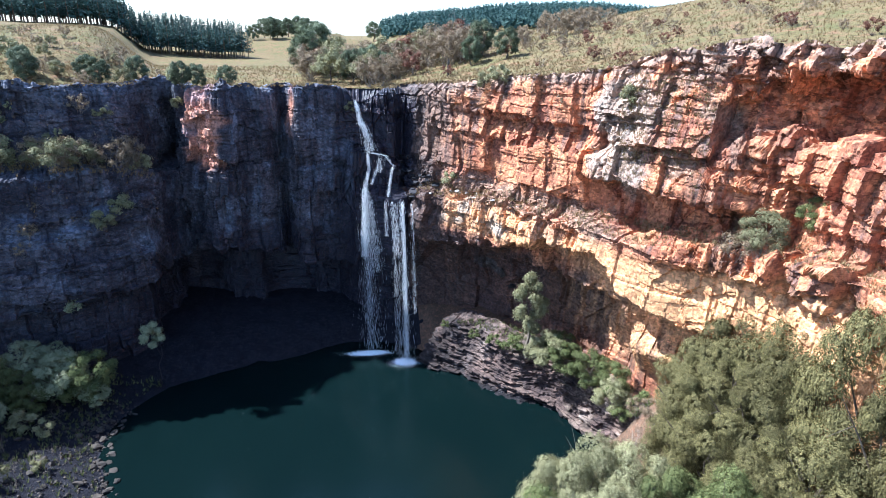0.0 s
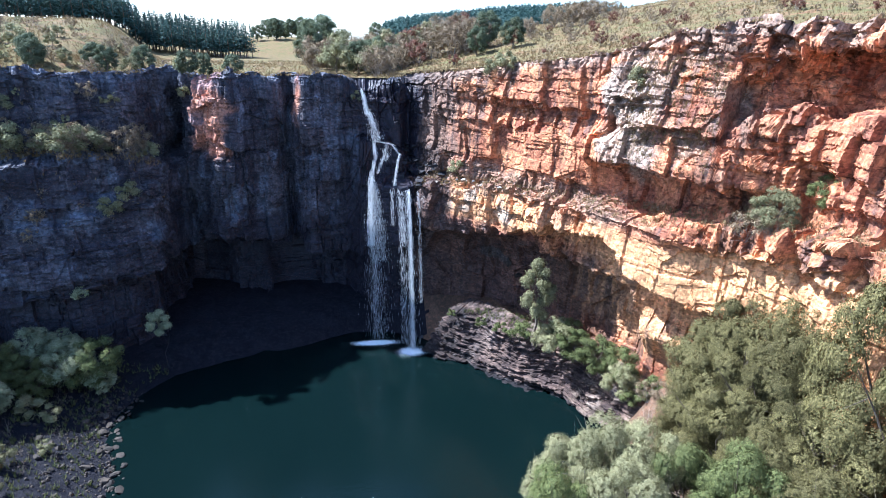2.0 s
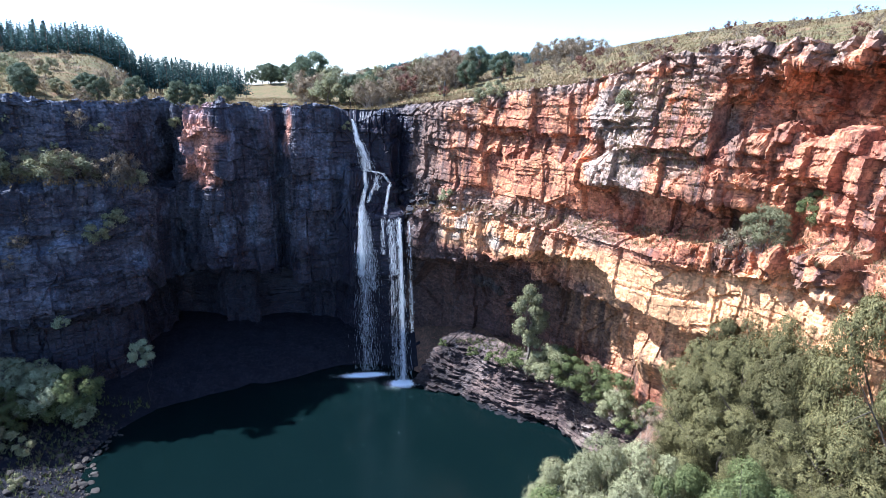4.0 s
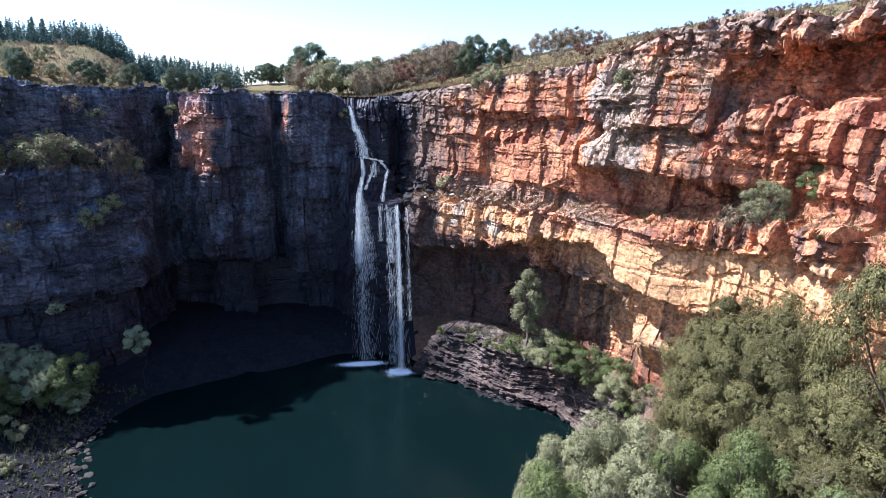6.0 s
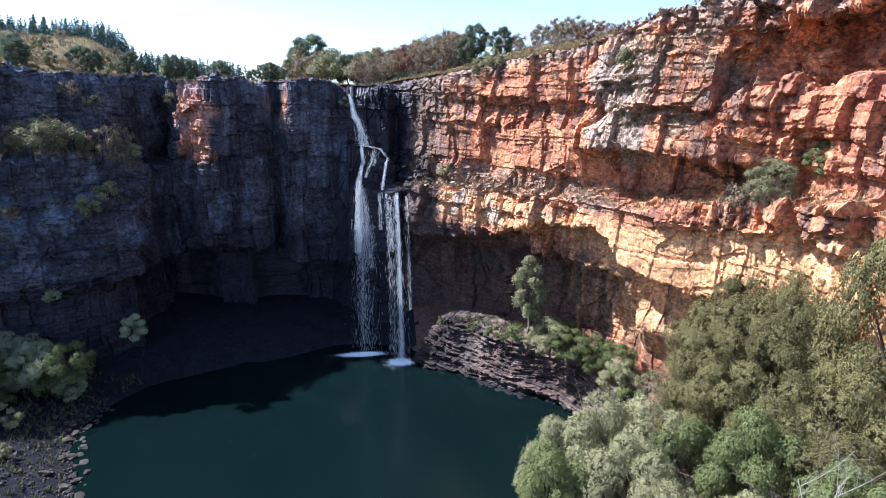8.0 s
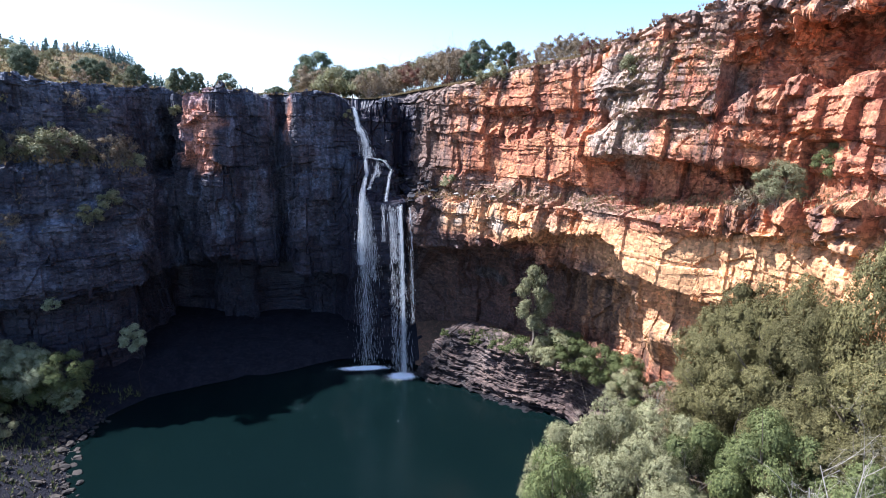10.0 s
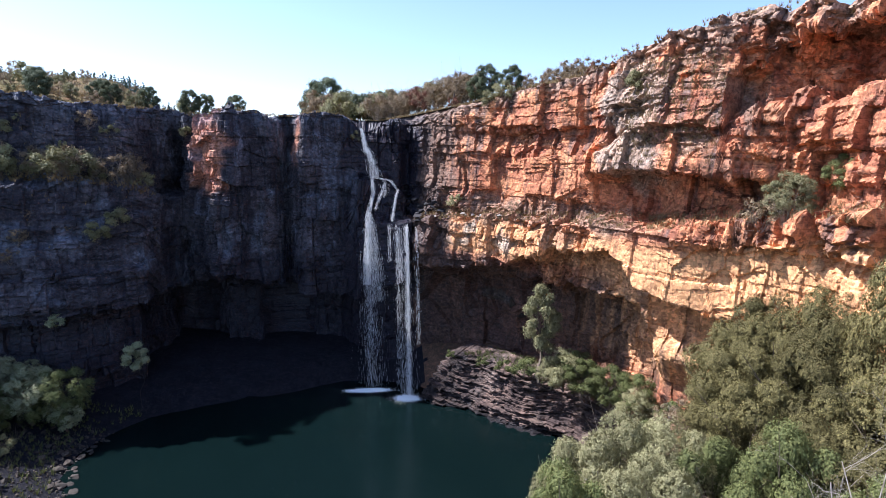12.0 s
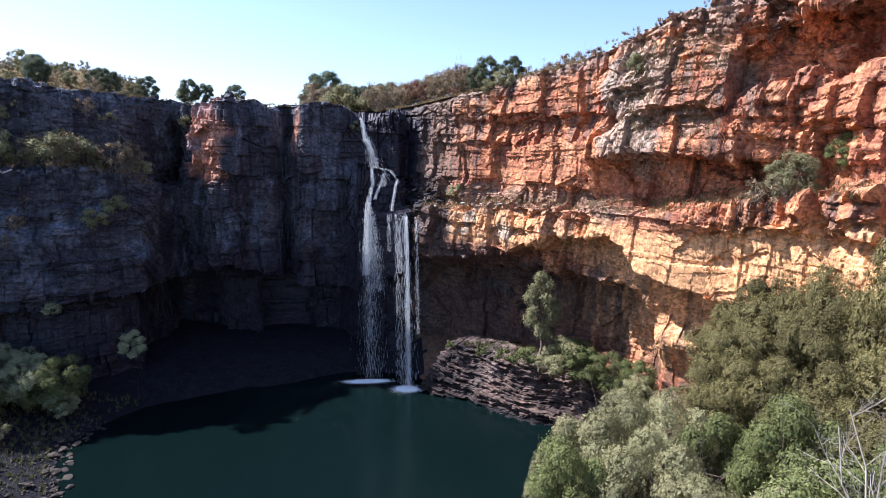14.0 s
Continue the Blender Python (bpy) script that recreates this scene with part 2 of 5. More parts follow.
# near-black bark: painted shade on two western trees, char on the burnt trunk
BARK_DARK = bark_material("shaded_dark_bark", (0.018, 0.015, 0.013), (0.04, 0.034, 0.03))
BARK_TWIG = bark_material("grey_twigs", (0.16, 0.125, 0.095), (0.3, 0.25, 0.2))


def water_material():
    mat, n, l, b = nodes_of("pool_water")
    pos = stretched(n, l, (1, 1, 1))
    f = noise_tex(n, l, pos, 0.05, 3)
    l.new(mix_colour(n, l, f, (0.0021, 0.006, 0.0062), (0.0032, 0.0088, 0.0085)), b.inputs["Base Color"])
    b.inputs["Roughness"].default_value = 0.12
    b.inputs["IOR"].default_value = 1.33
    b.inputs["Specular IOR Level"].default_value = 0.35
    bump(n, l, noise_tex(n, l, pos, 1.6, 4, 0.6), 0.25, 0.12, b)
    return mat


WATER = water_material()


def falling_material():
    """Broken white water that glows where the light comes from behind."""
    mat, n, l, b = nodes_of("white_water")
    f = noise_tex(n, l, stretched(n, l, (3, 3, 0.4)), 1.6, 5, 0.7)
    c = mix_colour(n, l, ramp(n, l, f, 0.35, 0.65), (0.8, 0.81, 0.81), (0.94, 0.94, 0.92))
    l.new(c, b.inputs["Base Color"])
    b.inputs["Roughness"].default_value = 0.5
    let_through(n, l, b, c, 0.5)
    return mat


WHITE_WATER = falling_material()
mat, n_, l_, b_ = nodes_of("foam")
b_.inputs["Base Color"].default_value = (0.85, 0.88, 0.88, 1)
b_.inputs["Roughness"].default_value = 0.7
FOAM = mat

# ---- the plan of the gorge ----
# x, y and rim height along the top edge of the cliffs, from the western arm past the falls to the eastern arm
WEST_RIM = [(-116, -100, 50), (-100, -62, 50), (-89, -38, 50), (-80, -22, 47.5), (-71, -12.8, 45.0), (-62, -10.8, 48.2), (-55, -10.2, 49.2), (-48, -7.6, 48.6),
            (-43.5, -4.2, 48.2), (-40, -1.2, 48.0), (-38.6, 3.0, 48.2), (-38.0, 10.0, 48.6), (-36.4, 14.6, 48.6), (-34.8, 11.0, 48)]
BACK_RIM = [(-32.7, 6.2, 46.8), (-29.6, 2.6, 46.8), (-25.8, -1.5, 47.8), (-23.4, -1.9, 49), (-21.4, 0.8, 48), (-17.2, 3.4, 47.6), (-15.8, 7.2, 47.6),
            (-14.2, 4.6, 47.6), (-11.6, 1.4, 48.0), (-8, 3.4, 48.2), (-5, 4.2, 47.6), (-3, 4.8, 46.6), (-1.4, 5, 45.2), (1, 5, 45.6), (3.5, 3.2, 46.8),
            (5.4, 2.6, 47), (7.0, 5.4, 47), (8.8, 2.4, 47.4)]
EAST_RIM = [(13, -3.5, 48.4), (17, -8.5, 49.4), (20, -11.3, 50.4), (24, -18.5, 51.3), (28, -24, 52.2), (31.8, -31, 54), (34.5, -37, 55.4),
            (38, -42, 56.4), (42.3, -45.6, 57), (44.9, -49.8, 57), (46.4, -54.5, 57), (47.4, -60, 57), (48.6, -66, 57.4), (53, -77, 58), (62, -95, 59),
            (80, -125, 60)]


def spline(points, step):
    """Evenly spaced places along a smooth curve through the points."""
    p = np.array(points, float)
    p = np.vstack([2 * p[0] - p[1], p, 2 * p[-1] - p[-2]])
    out = []
    for a, b, c, d in zip(p[:-3], p[1:-2], p[2:-1], p[3:]):
        count = max(2, int(np.linalg.norm(c[:2] - b[:2]) / 0.1))
        t = (np.arange(count) / count)[:, None]
        m0, m1 = (c - a) * 0.42, (d - b) * 0.42
        out.append((2 * t**3 - 3 * t**2 + 1) * b + (t**3 - 2 * t**2 + t) * m0 + (-2 * t**3 + 3 * t**2) * c + (t**3 - t**2) * m1)
    q = np.vstack(out + [p[-2:-1]])
    s = np.concatenate([[0], np.cumsum(np.linalg.norm(np.diff(q[:, :2], axis=0), axis=1))])
    at = np.arange(0, s[-1], step)
    return np.stack([np.interp(at, s, q[:, k]) for k in range(q.shape[1])], axis=1), at


def blur(a, radius):
    k = np.exp(-0.5 * (np.arange(-3 * radius, 3 * radius + 1) / radius) ** 2)
    k /= k.sum()
    return np.stack([np.convolve(np.pad(c, 3 * radius, mode="edge"), k, mode="valid") for c in a.T], axis=1)


def plateau(x, y):
    """Height of the grassland above the gorge."""
    z = 47.0 + 0.19 * np.clip(x - 2, 0, 38) + 0.22 * np.clip(x - 40, 0, 50) * smooth(140, 40, y) - 0.02 * np.clip(x - 100, 0, 400)
    z = z + 0.03 * np.clip(y + 30, 0, 60) * smooth(0, 40, x)
    q = np.clip(-x - 45, 0, 120) * 0.12 + np.clip(y + 3, 0, 200) * 0.26 - 0.1 * np.clip(-3 - y, 0, 50)
    q = np.clip(q, 0, 200)
    z = z + 1.0 * smooth(-25, -45, x) * smooth(90, 30, y) + 10.5 * (1 - np.exp(-q / 8)) * smooth(0, 16, -x - 38 - 0.35 * np.clip(y - 20, 0, 250))
    z = z + 0.004 * np.clip(y - 10, 0, 300)
    z = z - 12 * smooth(200, 500, y) * smooth(400, 100, x)
    z = z + 36 * np.exp(-(((x - 230) / 240) ** 2 + ((y - 640) / 170) ** 2))
    z = z - 5 * smooth(60, 190, y) * smooth(-140, -70, x) * smooth(60, 0, x) * smooth(330, 260, y)
    z = z + 11 * np.exp(-(((x + 40) / 80) ** 2 + ((y - 360) / 50) ** 2))
    return z + 0.5 * fbm(x * 0.05, y * 0.05, 0.0 * x, 41, 3)


# the water's edge, from the western shore round the back of the pool to the eastern bank
SHORE = [(-30, -120), (-31, -85), (-32.5, -60), (-34, -43), (-36, -37), (-38.5, -31), (-38, -25), (-34, -18.5), (-24, -12.5), (-14, -9.5), (-6, -5.5), (2, -5),
         (7.6, -9.5), (10.8, -15), (15, -18), (19.2, -22), (23.2, -26.5), (27.2, -29.8), (31, -33.5), (33.5, -37.5), (33, -43), (28, -50), (21, -57), (14, -65), (9, -80), (8, -120)]
shore_curve, _ = spline([(x, y, 0.0) for x, y in SHORE], 0.5)


def side_of(x, y, curve):
    """Distance to a curve, positive on its left."""
    best = np.full(x.shape, 1e9)
    sign = np.ones(x.shape)
    for a, b in zip(curve[:-1], curve[1:]):
        d = b[:2] - a[:2]
        t = np.clip(((x - a[0]) * d[0] + (y - a[1]) * d[1]) / (d @ d), 0, 1)
        ex, ey = x - a[0] - t * d[0], y - a[1] - t * d[1]
        dist = np.hypot(ex, ey)
        near = dist < best
        best = np.where(near, dist, best)
        sign = np.where(near, np.sign(d[0] * ey - d[1] * ex + 1e-9), sign)
    return best * sign


def bank(x, y, d):
    """Height of the gorge floor at the distance d outside the water's edge."""
    east_back = smooth(2, 12, x) * smooth(-46, -38, y)
    d = d - 2.2 * east_back
    slope = 0.34 + 0.16 * smooth(10, 30, x) + 0.15 * smooth(26, 36, x) * smooth(-42, -48, y) + 0.8 * east_back
    top = 7 + 12 * smooth(10, 40, x) * (1 - east_back) + 0.4 * east_back + 5 * smooth(-36, -60, x)
    z = np.where(d > 0, top * (1 - np.exp(-np.maximum(d, 0) * slope / top)), d * 0.45)
    z = z + 9.5 * np.exp(-(((x - 37.5) / 5) ** 2 + ((y + 46.5) / 5.5) ** 2))
    z = z + 21.5 * np.exp(-(((x - 19) / 7) ** 2 + ((y + 91) / 7) ** 2))
    return z + 0.25 * fbm(x * 0.4, y * 0.4, 0.0 * x, 17, 3) * smooth(-1, 2, d) - 0.15


# ---- the cliffs ----
STEP = 0.15
rim, arc = spline(WEST_RIM + BACK_RIM + EAST_RIM, STEP)
soft_line = blur(rim[:, :2], 15)
way = np.gradient(soft_line, axis=0)
way /= np.linalg.norm(way, axis=1)[:, None]
out = np.stack([way[:, 1], -way[:, 0]], axis=1)
out = blur(out, 8)
out /= np.linalg.norm(out, axis=1)[:, None]
ARC_X = rim[:, 0]


def along(xs, values):
    """A value along the cliff from its values at some x of the rim."""
    k = np.argmin(ARC_X < 44.0)
    x = ARC_X.copy()
    x[k:] = 44.0 + (arc[k:] - arc[k])
    return np.interp(x, xs, values)


bench1 = along([-60, -48, -43, -38, -33, -31, -5, -3, 3, 6, 9, 60], [36, 36.5, 35.4, 32, 30, 30, 30, 36.8, 36.6, 34, 30, 30])
push1 = along([-75, -63, -58, -43, -38, -36.8, -33.8, -32, -30, -5, -3, 2, 4, 7, 9], [1, 2, 4.8, 4.6, 4.2, 1.0, 0.6, 0.4, 0, 0, 3.0, 3.4, 2.4, 3, 0])
bench2 = along([-5, 1, 4, 9, 17, 20, 28, 36, 44, 56, 70], [29, 29, 28.8, 29.4, 30.4, 30.8, 31.6, 32.6, 35.0, 36, 36.5])
push2 = along([-4, -1, 4, 7, 10, 13, 17, 20, 28, 36, 44, 60], [0, 1.0, 3, 4.2, 4.2, 3.2, 2.2, 2.0, 2.6, 2.6, 3.2, 3.2])
roof = along([-68, -61, -42, -38, -31, -27, -19, -11, -3, 1, 4, 9, 12, 16, 22, 26, 29, 32, 34.2, 35, 37.2, 40.5, 44, 48, 52, 56],
             [2, 15, 16.4, 17, 18, 20.5, 17.4, 15, 14, 16, 18, 20.6, 21.4, 21.8, 23.4, 26.4, 28.0, 28.5, 28.2, 25.4, 24.6, 23.6, 24.0, 23, 18, 2])
deep = along([-68, -61, -42, -38, -31, -27, -11, -3, 2, 9, 13, 20, 28, 33.6, 36, 44, 50, 54, 56], [0, 3, 3, 4.5, 8, 10, 10, 8, 3.5, 4.0, 4.4, 4.2, 4.2, 4.2, 5.8, 6, 5, 2, 0])
roof2 = along([9, 12, 20, 28, 34, 36], [12, 20, 21, 21.6, 22, 12])
deep2 = along([9, 12, 20, 30, 34, 36], [0, 4.5, 5, 5, 4, 0])
lean = along([-60, -40, -30, 0, 20, 45, 60], [0.02, 0.02, 0.0, 0.02, 0.03, 0.04, 0.05])
bedding = along([-45, -30, 5, 12, 30, 45], [0.3, 0.2, 0.3, 0.3, 0.3, 0.3])
rough = along([-60, -35, -32, -25, -21, 0, 12, 30, 38, 44, 60], [0.85, 0.75, 1.3, 1.3, 0.75, 0.85, 0.75, 0.9, 1.0, 1.1, 1.1])

cut_low = along([29.5, 31, 33, 40, 43, 46, 52], [0, 2.2, 3.0, 2.8, 2.0, 1.0, 0.6])
cut_high = along([40.0, 40.8, 42.0, 42.8, 44.5, 50, 56, 60, 66], [0, 3.2, 3.2, 2.0, 5.2, 6.6, 6.6, 5.6, 3.4])
cut_top = along([39, 41, 42.6, 43.2, 46, 50, 62], [50.6, 51.0, 51.6, 53.6, 54.4, 54.6, 54.0])
cut_span = along([39, 42.4, 43.2, 48, 62], [4.4, 4.4, 5.4, 6.4, 6.4])
turn = along([10, 30, 42, 45, 70], [0.6, 0.75, 0.7, 1.2, 1.2])
toe = along([35.0, 36.4, 40, 42, 46], [0, 2.8, 2.8, 0.6, 0])
cut_mid = along([12, 18, 21, 30, 33], [0, 0.6, 1.3, 1.1, 0])
boss = along([29.8, 31, 33, 38, 42.5, 44.5], [0, 1.6, 3.2, 3.4, 2.6, 0])
ledges = along([-60, -42, -39.5, 60], [1, 1, 0, 0])
CLIFF_TABLES = {"bench1": bench1, "push1": push1, "bench2": bench2, "push2": push2, "roof": roof, "deep": deep, "lean": lean, "rough": rough, "bedding": bedding,
                "cut_low": cut_low, "cut_high": cut_high, "cut_mid": cut_mid, "boss": boss, "cut_top": cut_top, "roof2": roof2, "deep2": deep2, "toe": toe, "turn": turn, "cut_span": cut_span, "ledges": ledges}
beds = []
level = -4.0
bed_random = random.Random(5)
while level < 66:
    beds.append(level)
    level += bed_random.choice((0.45, 0.7, 1.0, 1.5, 2.2, 3.0)) * bed_random.uniform(0.8, 1.2)
beds = np.array(beds)


def cells(u, v, seed):
    """Irregular cells: three numbers for each, the place within it and the distance to its edge."""
    i, j = np.floor(u), np.floor(v)
    f1, f2 = np.full(u.shape, 9.0), np.full(u.shape, 9.0)
    keep = [np.zeros(u.shape) for _ in range(5)]
    for a in (-1, 0, 1):
        for b in (-1, 0, 1):
            ci, cj = i + a, j + b
            px = ci + 0.12 + 0.76 * hash01(ci, cj, ci * 0, seed)
            py = cj + 0.12 + 0.76 * hash01(ci, cj, ci * 0, seed + 1)
            d = np.hypot(u - px, v - py)
            near = d < f1
            f2 = np.where(near, f1, np.minimum(f2, d))
            f1 = np.where(near, d, f1)
            values = (hash01(ci, cj, ci * 0, seed + 2), hash01(ci, cj, ci * 0, seed + 3), hash01(ci, cj, ci * 0, seed + 4), u - px, v - py)
            keep = [np.where(near, new_, old) for new_, old in zip(values, keep)]
    return (*keep, f2 - f1)


def bricks(u, v, mean, wide, seed):
    """Bedded blocks: courses of uneven height, joints at uneven spacing; the same values as cells()."""
    r = random.Random(seed)
    levels = [-40.0]
    while levels[-1] < 110:
        levels.append(levels[-1] + mean * r.choice((0.4, 0.7, 1.0, 1.4, 2.0)))
    levels = np.array(levels)
    vv = v + 0.12 * mean * vnoise(u * 0.8 / wide, v * 0.3, 0 * u, seed + 5)
    row = np.searchsorted(levels, vv) - 1
    low = levels[np.clip(row, 0, len(levels) - 1)]
    tall = levels[np.clip(row + 1, 0, len(levels) - 1)] - low + 1e-6
    w = wide * (0.5 + 1.3 * hash01(row, row * 0, row * 0, seed + 1))
    uu = (u + 17 * hash01(row, row * 0, row * 0, seed + 2) + 0.1 * wide * vnoise(v * 1.3 / mean, u * 0.4, 0 * u, seed + 6)) / w
    i = np.floor(uu)
    du, dv = uu - i - 0.5, (vv - low) / tall - 0.5
    edge = np.minimum((0.5 - np.abs(du)) * w, (0.5 - np.abs(dv)) * tall)
    return hash01(i, row, row * 0, seed + 3), hash01(i, row, row * 0, seed + 4), hash01(i, row, row * 0, seed + 7), du, dv, edge


def index_at(x):
    """The column of the rim at x, west of its easternmost place."""
    m = int(np.argmax(ARC_X))
    return int(np.argmin(np.abs(arc - np.interp(x, ARC_X[:m], arc[:m]))))


def cliff_profile(s, z, c):
    """The large shape of the face at places s, z: how far it stands out, and how deep it lies under an overhang (0 to 1)."""
    zero = np.zeros_like(s)
    jag = 1.2 * (hash01(np.floor(s / 3.1), zero, zero, 34) - 0.5) + 0.6 * (hash01(np.floor(s / 1.1), zero, zero, 35) - 0.5)
    wob = 0.5 * vnoise(s * 0.22, zero, zero, 30) + jag * 0.7
    o = 0.6 * fbm(s * 0.05, z * 0.05, zero, 20, 2)
    for b, p in (("bench1", "push1"), ("bench2", "push2")):
        o = o + c[p] * smooth(0.7, -0.3, z - c[b] - wob * (0.6 if b == "bench2" else 1.8))
    under = np.clip((c["roof"] + 0.9 * wob - z) / 0.9, 0, 1)
    under = 1 - (1 - under) ** 2
    o = o - c["deep"] * under - c["lean"] * (z - 30)
    for ledge, reach in ((44.2, 0.9), (41.2, 0.9), (30.0, 1.2), (27.4, 1.1), (22.5, 0.9)):
        o = o + c["ledges"] * reach * smooth(0.3, -0.2, z - ledge - 1.4 * wob)
    # the inner step of the eastern cave, the long undercuts of the face and the lichen-grey mass that stands out between them
    o = o - c["deep2"] * smooth(0.3, -0.4, z - c["roof2"] - 0.8 * wob)
    o = o - c["cut_low"] * smooth(38.75, 38.45, z - 0.5 * jag) * smooth(0.3, 1.7, z - c["bench2"] - 0.3 * jag)
    o = o - c["cut_high"] * smooth(0.2, -0.2, z - c["cut_top"] - 0.9 * jag) * smooth(-1.0, 0.6, z - c["cut_top"] + c["cut_span"] - 1.2 * jag)
    o = o + c["toe"] * smooth(19.4, 16.4, z - 1.2 * jag) * smooth(12, 17, z)
    o = o - c["cut_mid"] * smooth(45.1, 44.8, z - 0.6 * jag) * smooth(41.0, 44.5, z)
    o = o + c["boss"] * smooth(39.0, 39.4, z - 0.5 * jag) * np.clip((54.5 - z) / 14, 0, 1)
    return o, under


EAST_BLOCKS = ((6.4, 4.4, 105, 1.0, 0.4, 0.05, 0.35), (2.9, 2.1, 110, 0.34, 0.16, 0.03, 0.4), (1.15, 1.0, 120, 0.12, 0.05, 0.0, 0.25), (0.5, 0.55, 130, 0.06, 0.02, 0.0, 0.0))
# broken facets over the blocks: width, height, seed, step, tilt, open joint
EAST_FACETS = ((4.2, 3.6, 180, 0.5, 0.8, 0.22), (1.7, 1.8, 186, 0.2, 0.34, 0.12), (0.7, 0.75, 192, 0.07, 0.12, 0.0))
WEST_BLOCKS = ((9.0, 3.0, 140, 1.5, 0.4, 0.1, 0.3), (3.8, 1.7, 150, 0.8, 0.2, 0.05, 0.4), (1.5, 0.9, 160, 0.35, 0.07, 0.0, 0.3), (0.6, 0.45, 170, 0.12, 0.03, 0.0, 0.0))


def blocks(side, vv, sizes, turn):
    """Flat-faced blocks within blocks: mean height and width, seed, step, tilt, open joint, share of the tone."""
    a = np.zeros_like(side)
    o, tone = np.zeros_like(side), np.zeros_like(side)
    for mean, wide, seed, step, tilt, groove, share in sizes:
        a, b, g, du, dv, edge = bricks(side + 0.5 * a, vv + 0.35 * a, mean, wide, seed)
        o = o + step * (a - 0.5) + 2 * tilt * ((b - 0.5) * du + (g - 0.72) * dv)
        if mean == sizes[0][0]:
            o = o + turn * du
        if groove:
            o = o - groove * np.exp(-edge / 0.1)
        tone = tone + share * a
    return o, tone


def cliff_detail(s, z, v, c):
    """Blocks, beds and cracks; v: a coordinate up the profile. Gives the relief and the tone of each block."""
    zero = np.zeros_like(s)
    bend = 0.7 * vnoise(s * 0.05, zero, z * 0.04, 3) + 0.06 * vnoise(s * 0.5, zero, z * 0.3, 4)
    warp, vv = z + bend, v + bend
    side = s + 0.25 * vnoise(s * 0.25, z * 0.25, zero, 5) + 0.3 * vnoise(zero, z * 0.11, zero, 7)
    k = np.searchsorted(beds, warp) - 1
    low, high = beds[np.clip(k, 0, len(beds) - 1)], beds[np.clip(k + 1, 0, len(beds) - 1)]
    gap = np.minimum(warp - low, high - warp)
    saw = (warp - low) / (high - low + 1e-6) - 0.5
    low_band = smooth(32.0, 30.5, z) * smooth(arc[index_at(31)], arc[index_at(35)], s)
    o = (0.3 + 0.8 * low_band) * vnoise(s * 0.13, k * 3.7, zero, 13) - saw * (0.04 + 0.3 * hash01(k, np.floor(side / 7), k * 0, 15)) * c["bedding"] * (1 + 3 * low_band)
    o = o - (0.2 + 0.9 * low_band) * c["bedding"] * np.exp(-np.maximum(gap, 0) / 0.1) * smooth(0.0, 0.4, vnoise(s * 0.15, k * 1.7, zero, 16))
    a, b, g, du, dv, edge = cells(side / 5.4, vv / 7.0, 100)
    o = o + 1.2 * (a - 0.5) + 0.9 * ((b - 0.5) * du + (g - 0.6) * dv)
    east, tone_e = blocks(side, vv, EAST_BLOCKS, c["turn"] * (0.15 + 0.85 * smooth(30.5, 33.5, z)))
    broken = 0.4 + 1.0 * smooth(-0.35, 0.5, vnoise(s * 0.1, z * 0.13, zero, 198))
    for wide, tall, seed, step, tilt, joint in EAST_FACETS:
        a, b, g, du, dv, edge = cells((side + 0.2 * vv) / wide, vv / tall, seed)
        east = east + broken * (step * (a - 0.5) + 2 * tilt * ((b - 0.38) * du + (g - 0.66) * dv) - joint * np.exp(-edge * wide / 0.14))
    west, tone_w = blocks(side, vv, WEST_BLOCKS, 0.0)
    upright = s < arc[index_at(4.0)]
    o = o + np.where(upright, west, east)
    calm = 1 - 0.7 * smooth(32.0, 30.5, z) * smooth(arc[index_at(31)], arc[index_at(35)], s)
    return o * c["rough"] * calm, np.where(upright, tone_w, tone_e)


cut0 = int(np.argmin(np.abs(ARC_X + 84)))
cut1, cut2 = index_at(-33.4), index_at(9.0)
cut3 = int(np.searchsorted(arc, arc[np.argmin(np.abs(ARC_X - 44.5))] + 45))
COLS = np.arange(cut0, cut3 + 1)
ROWS = 410


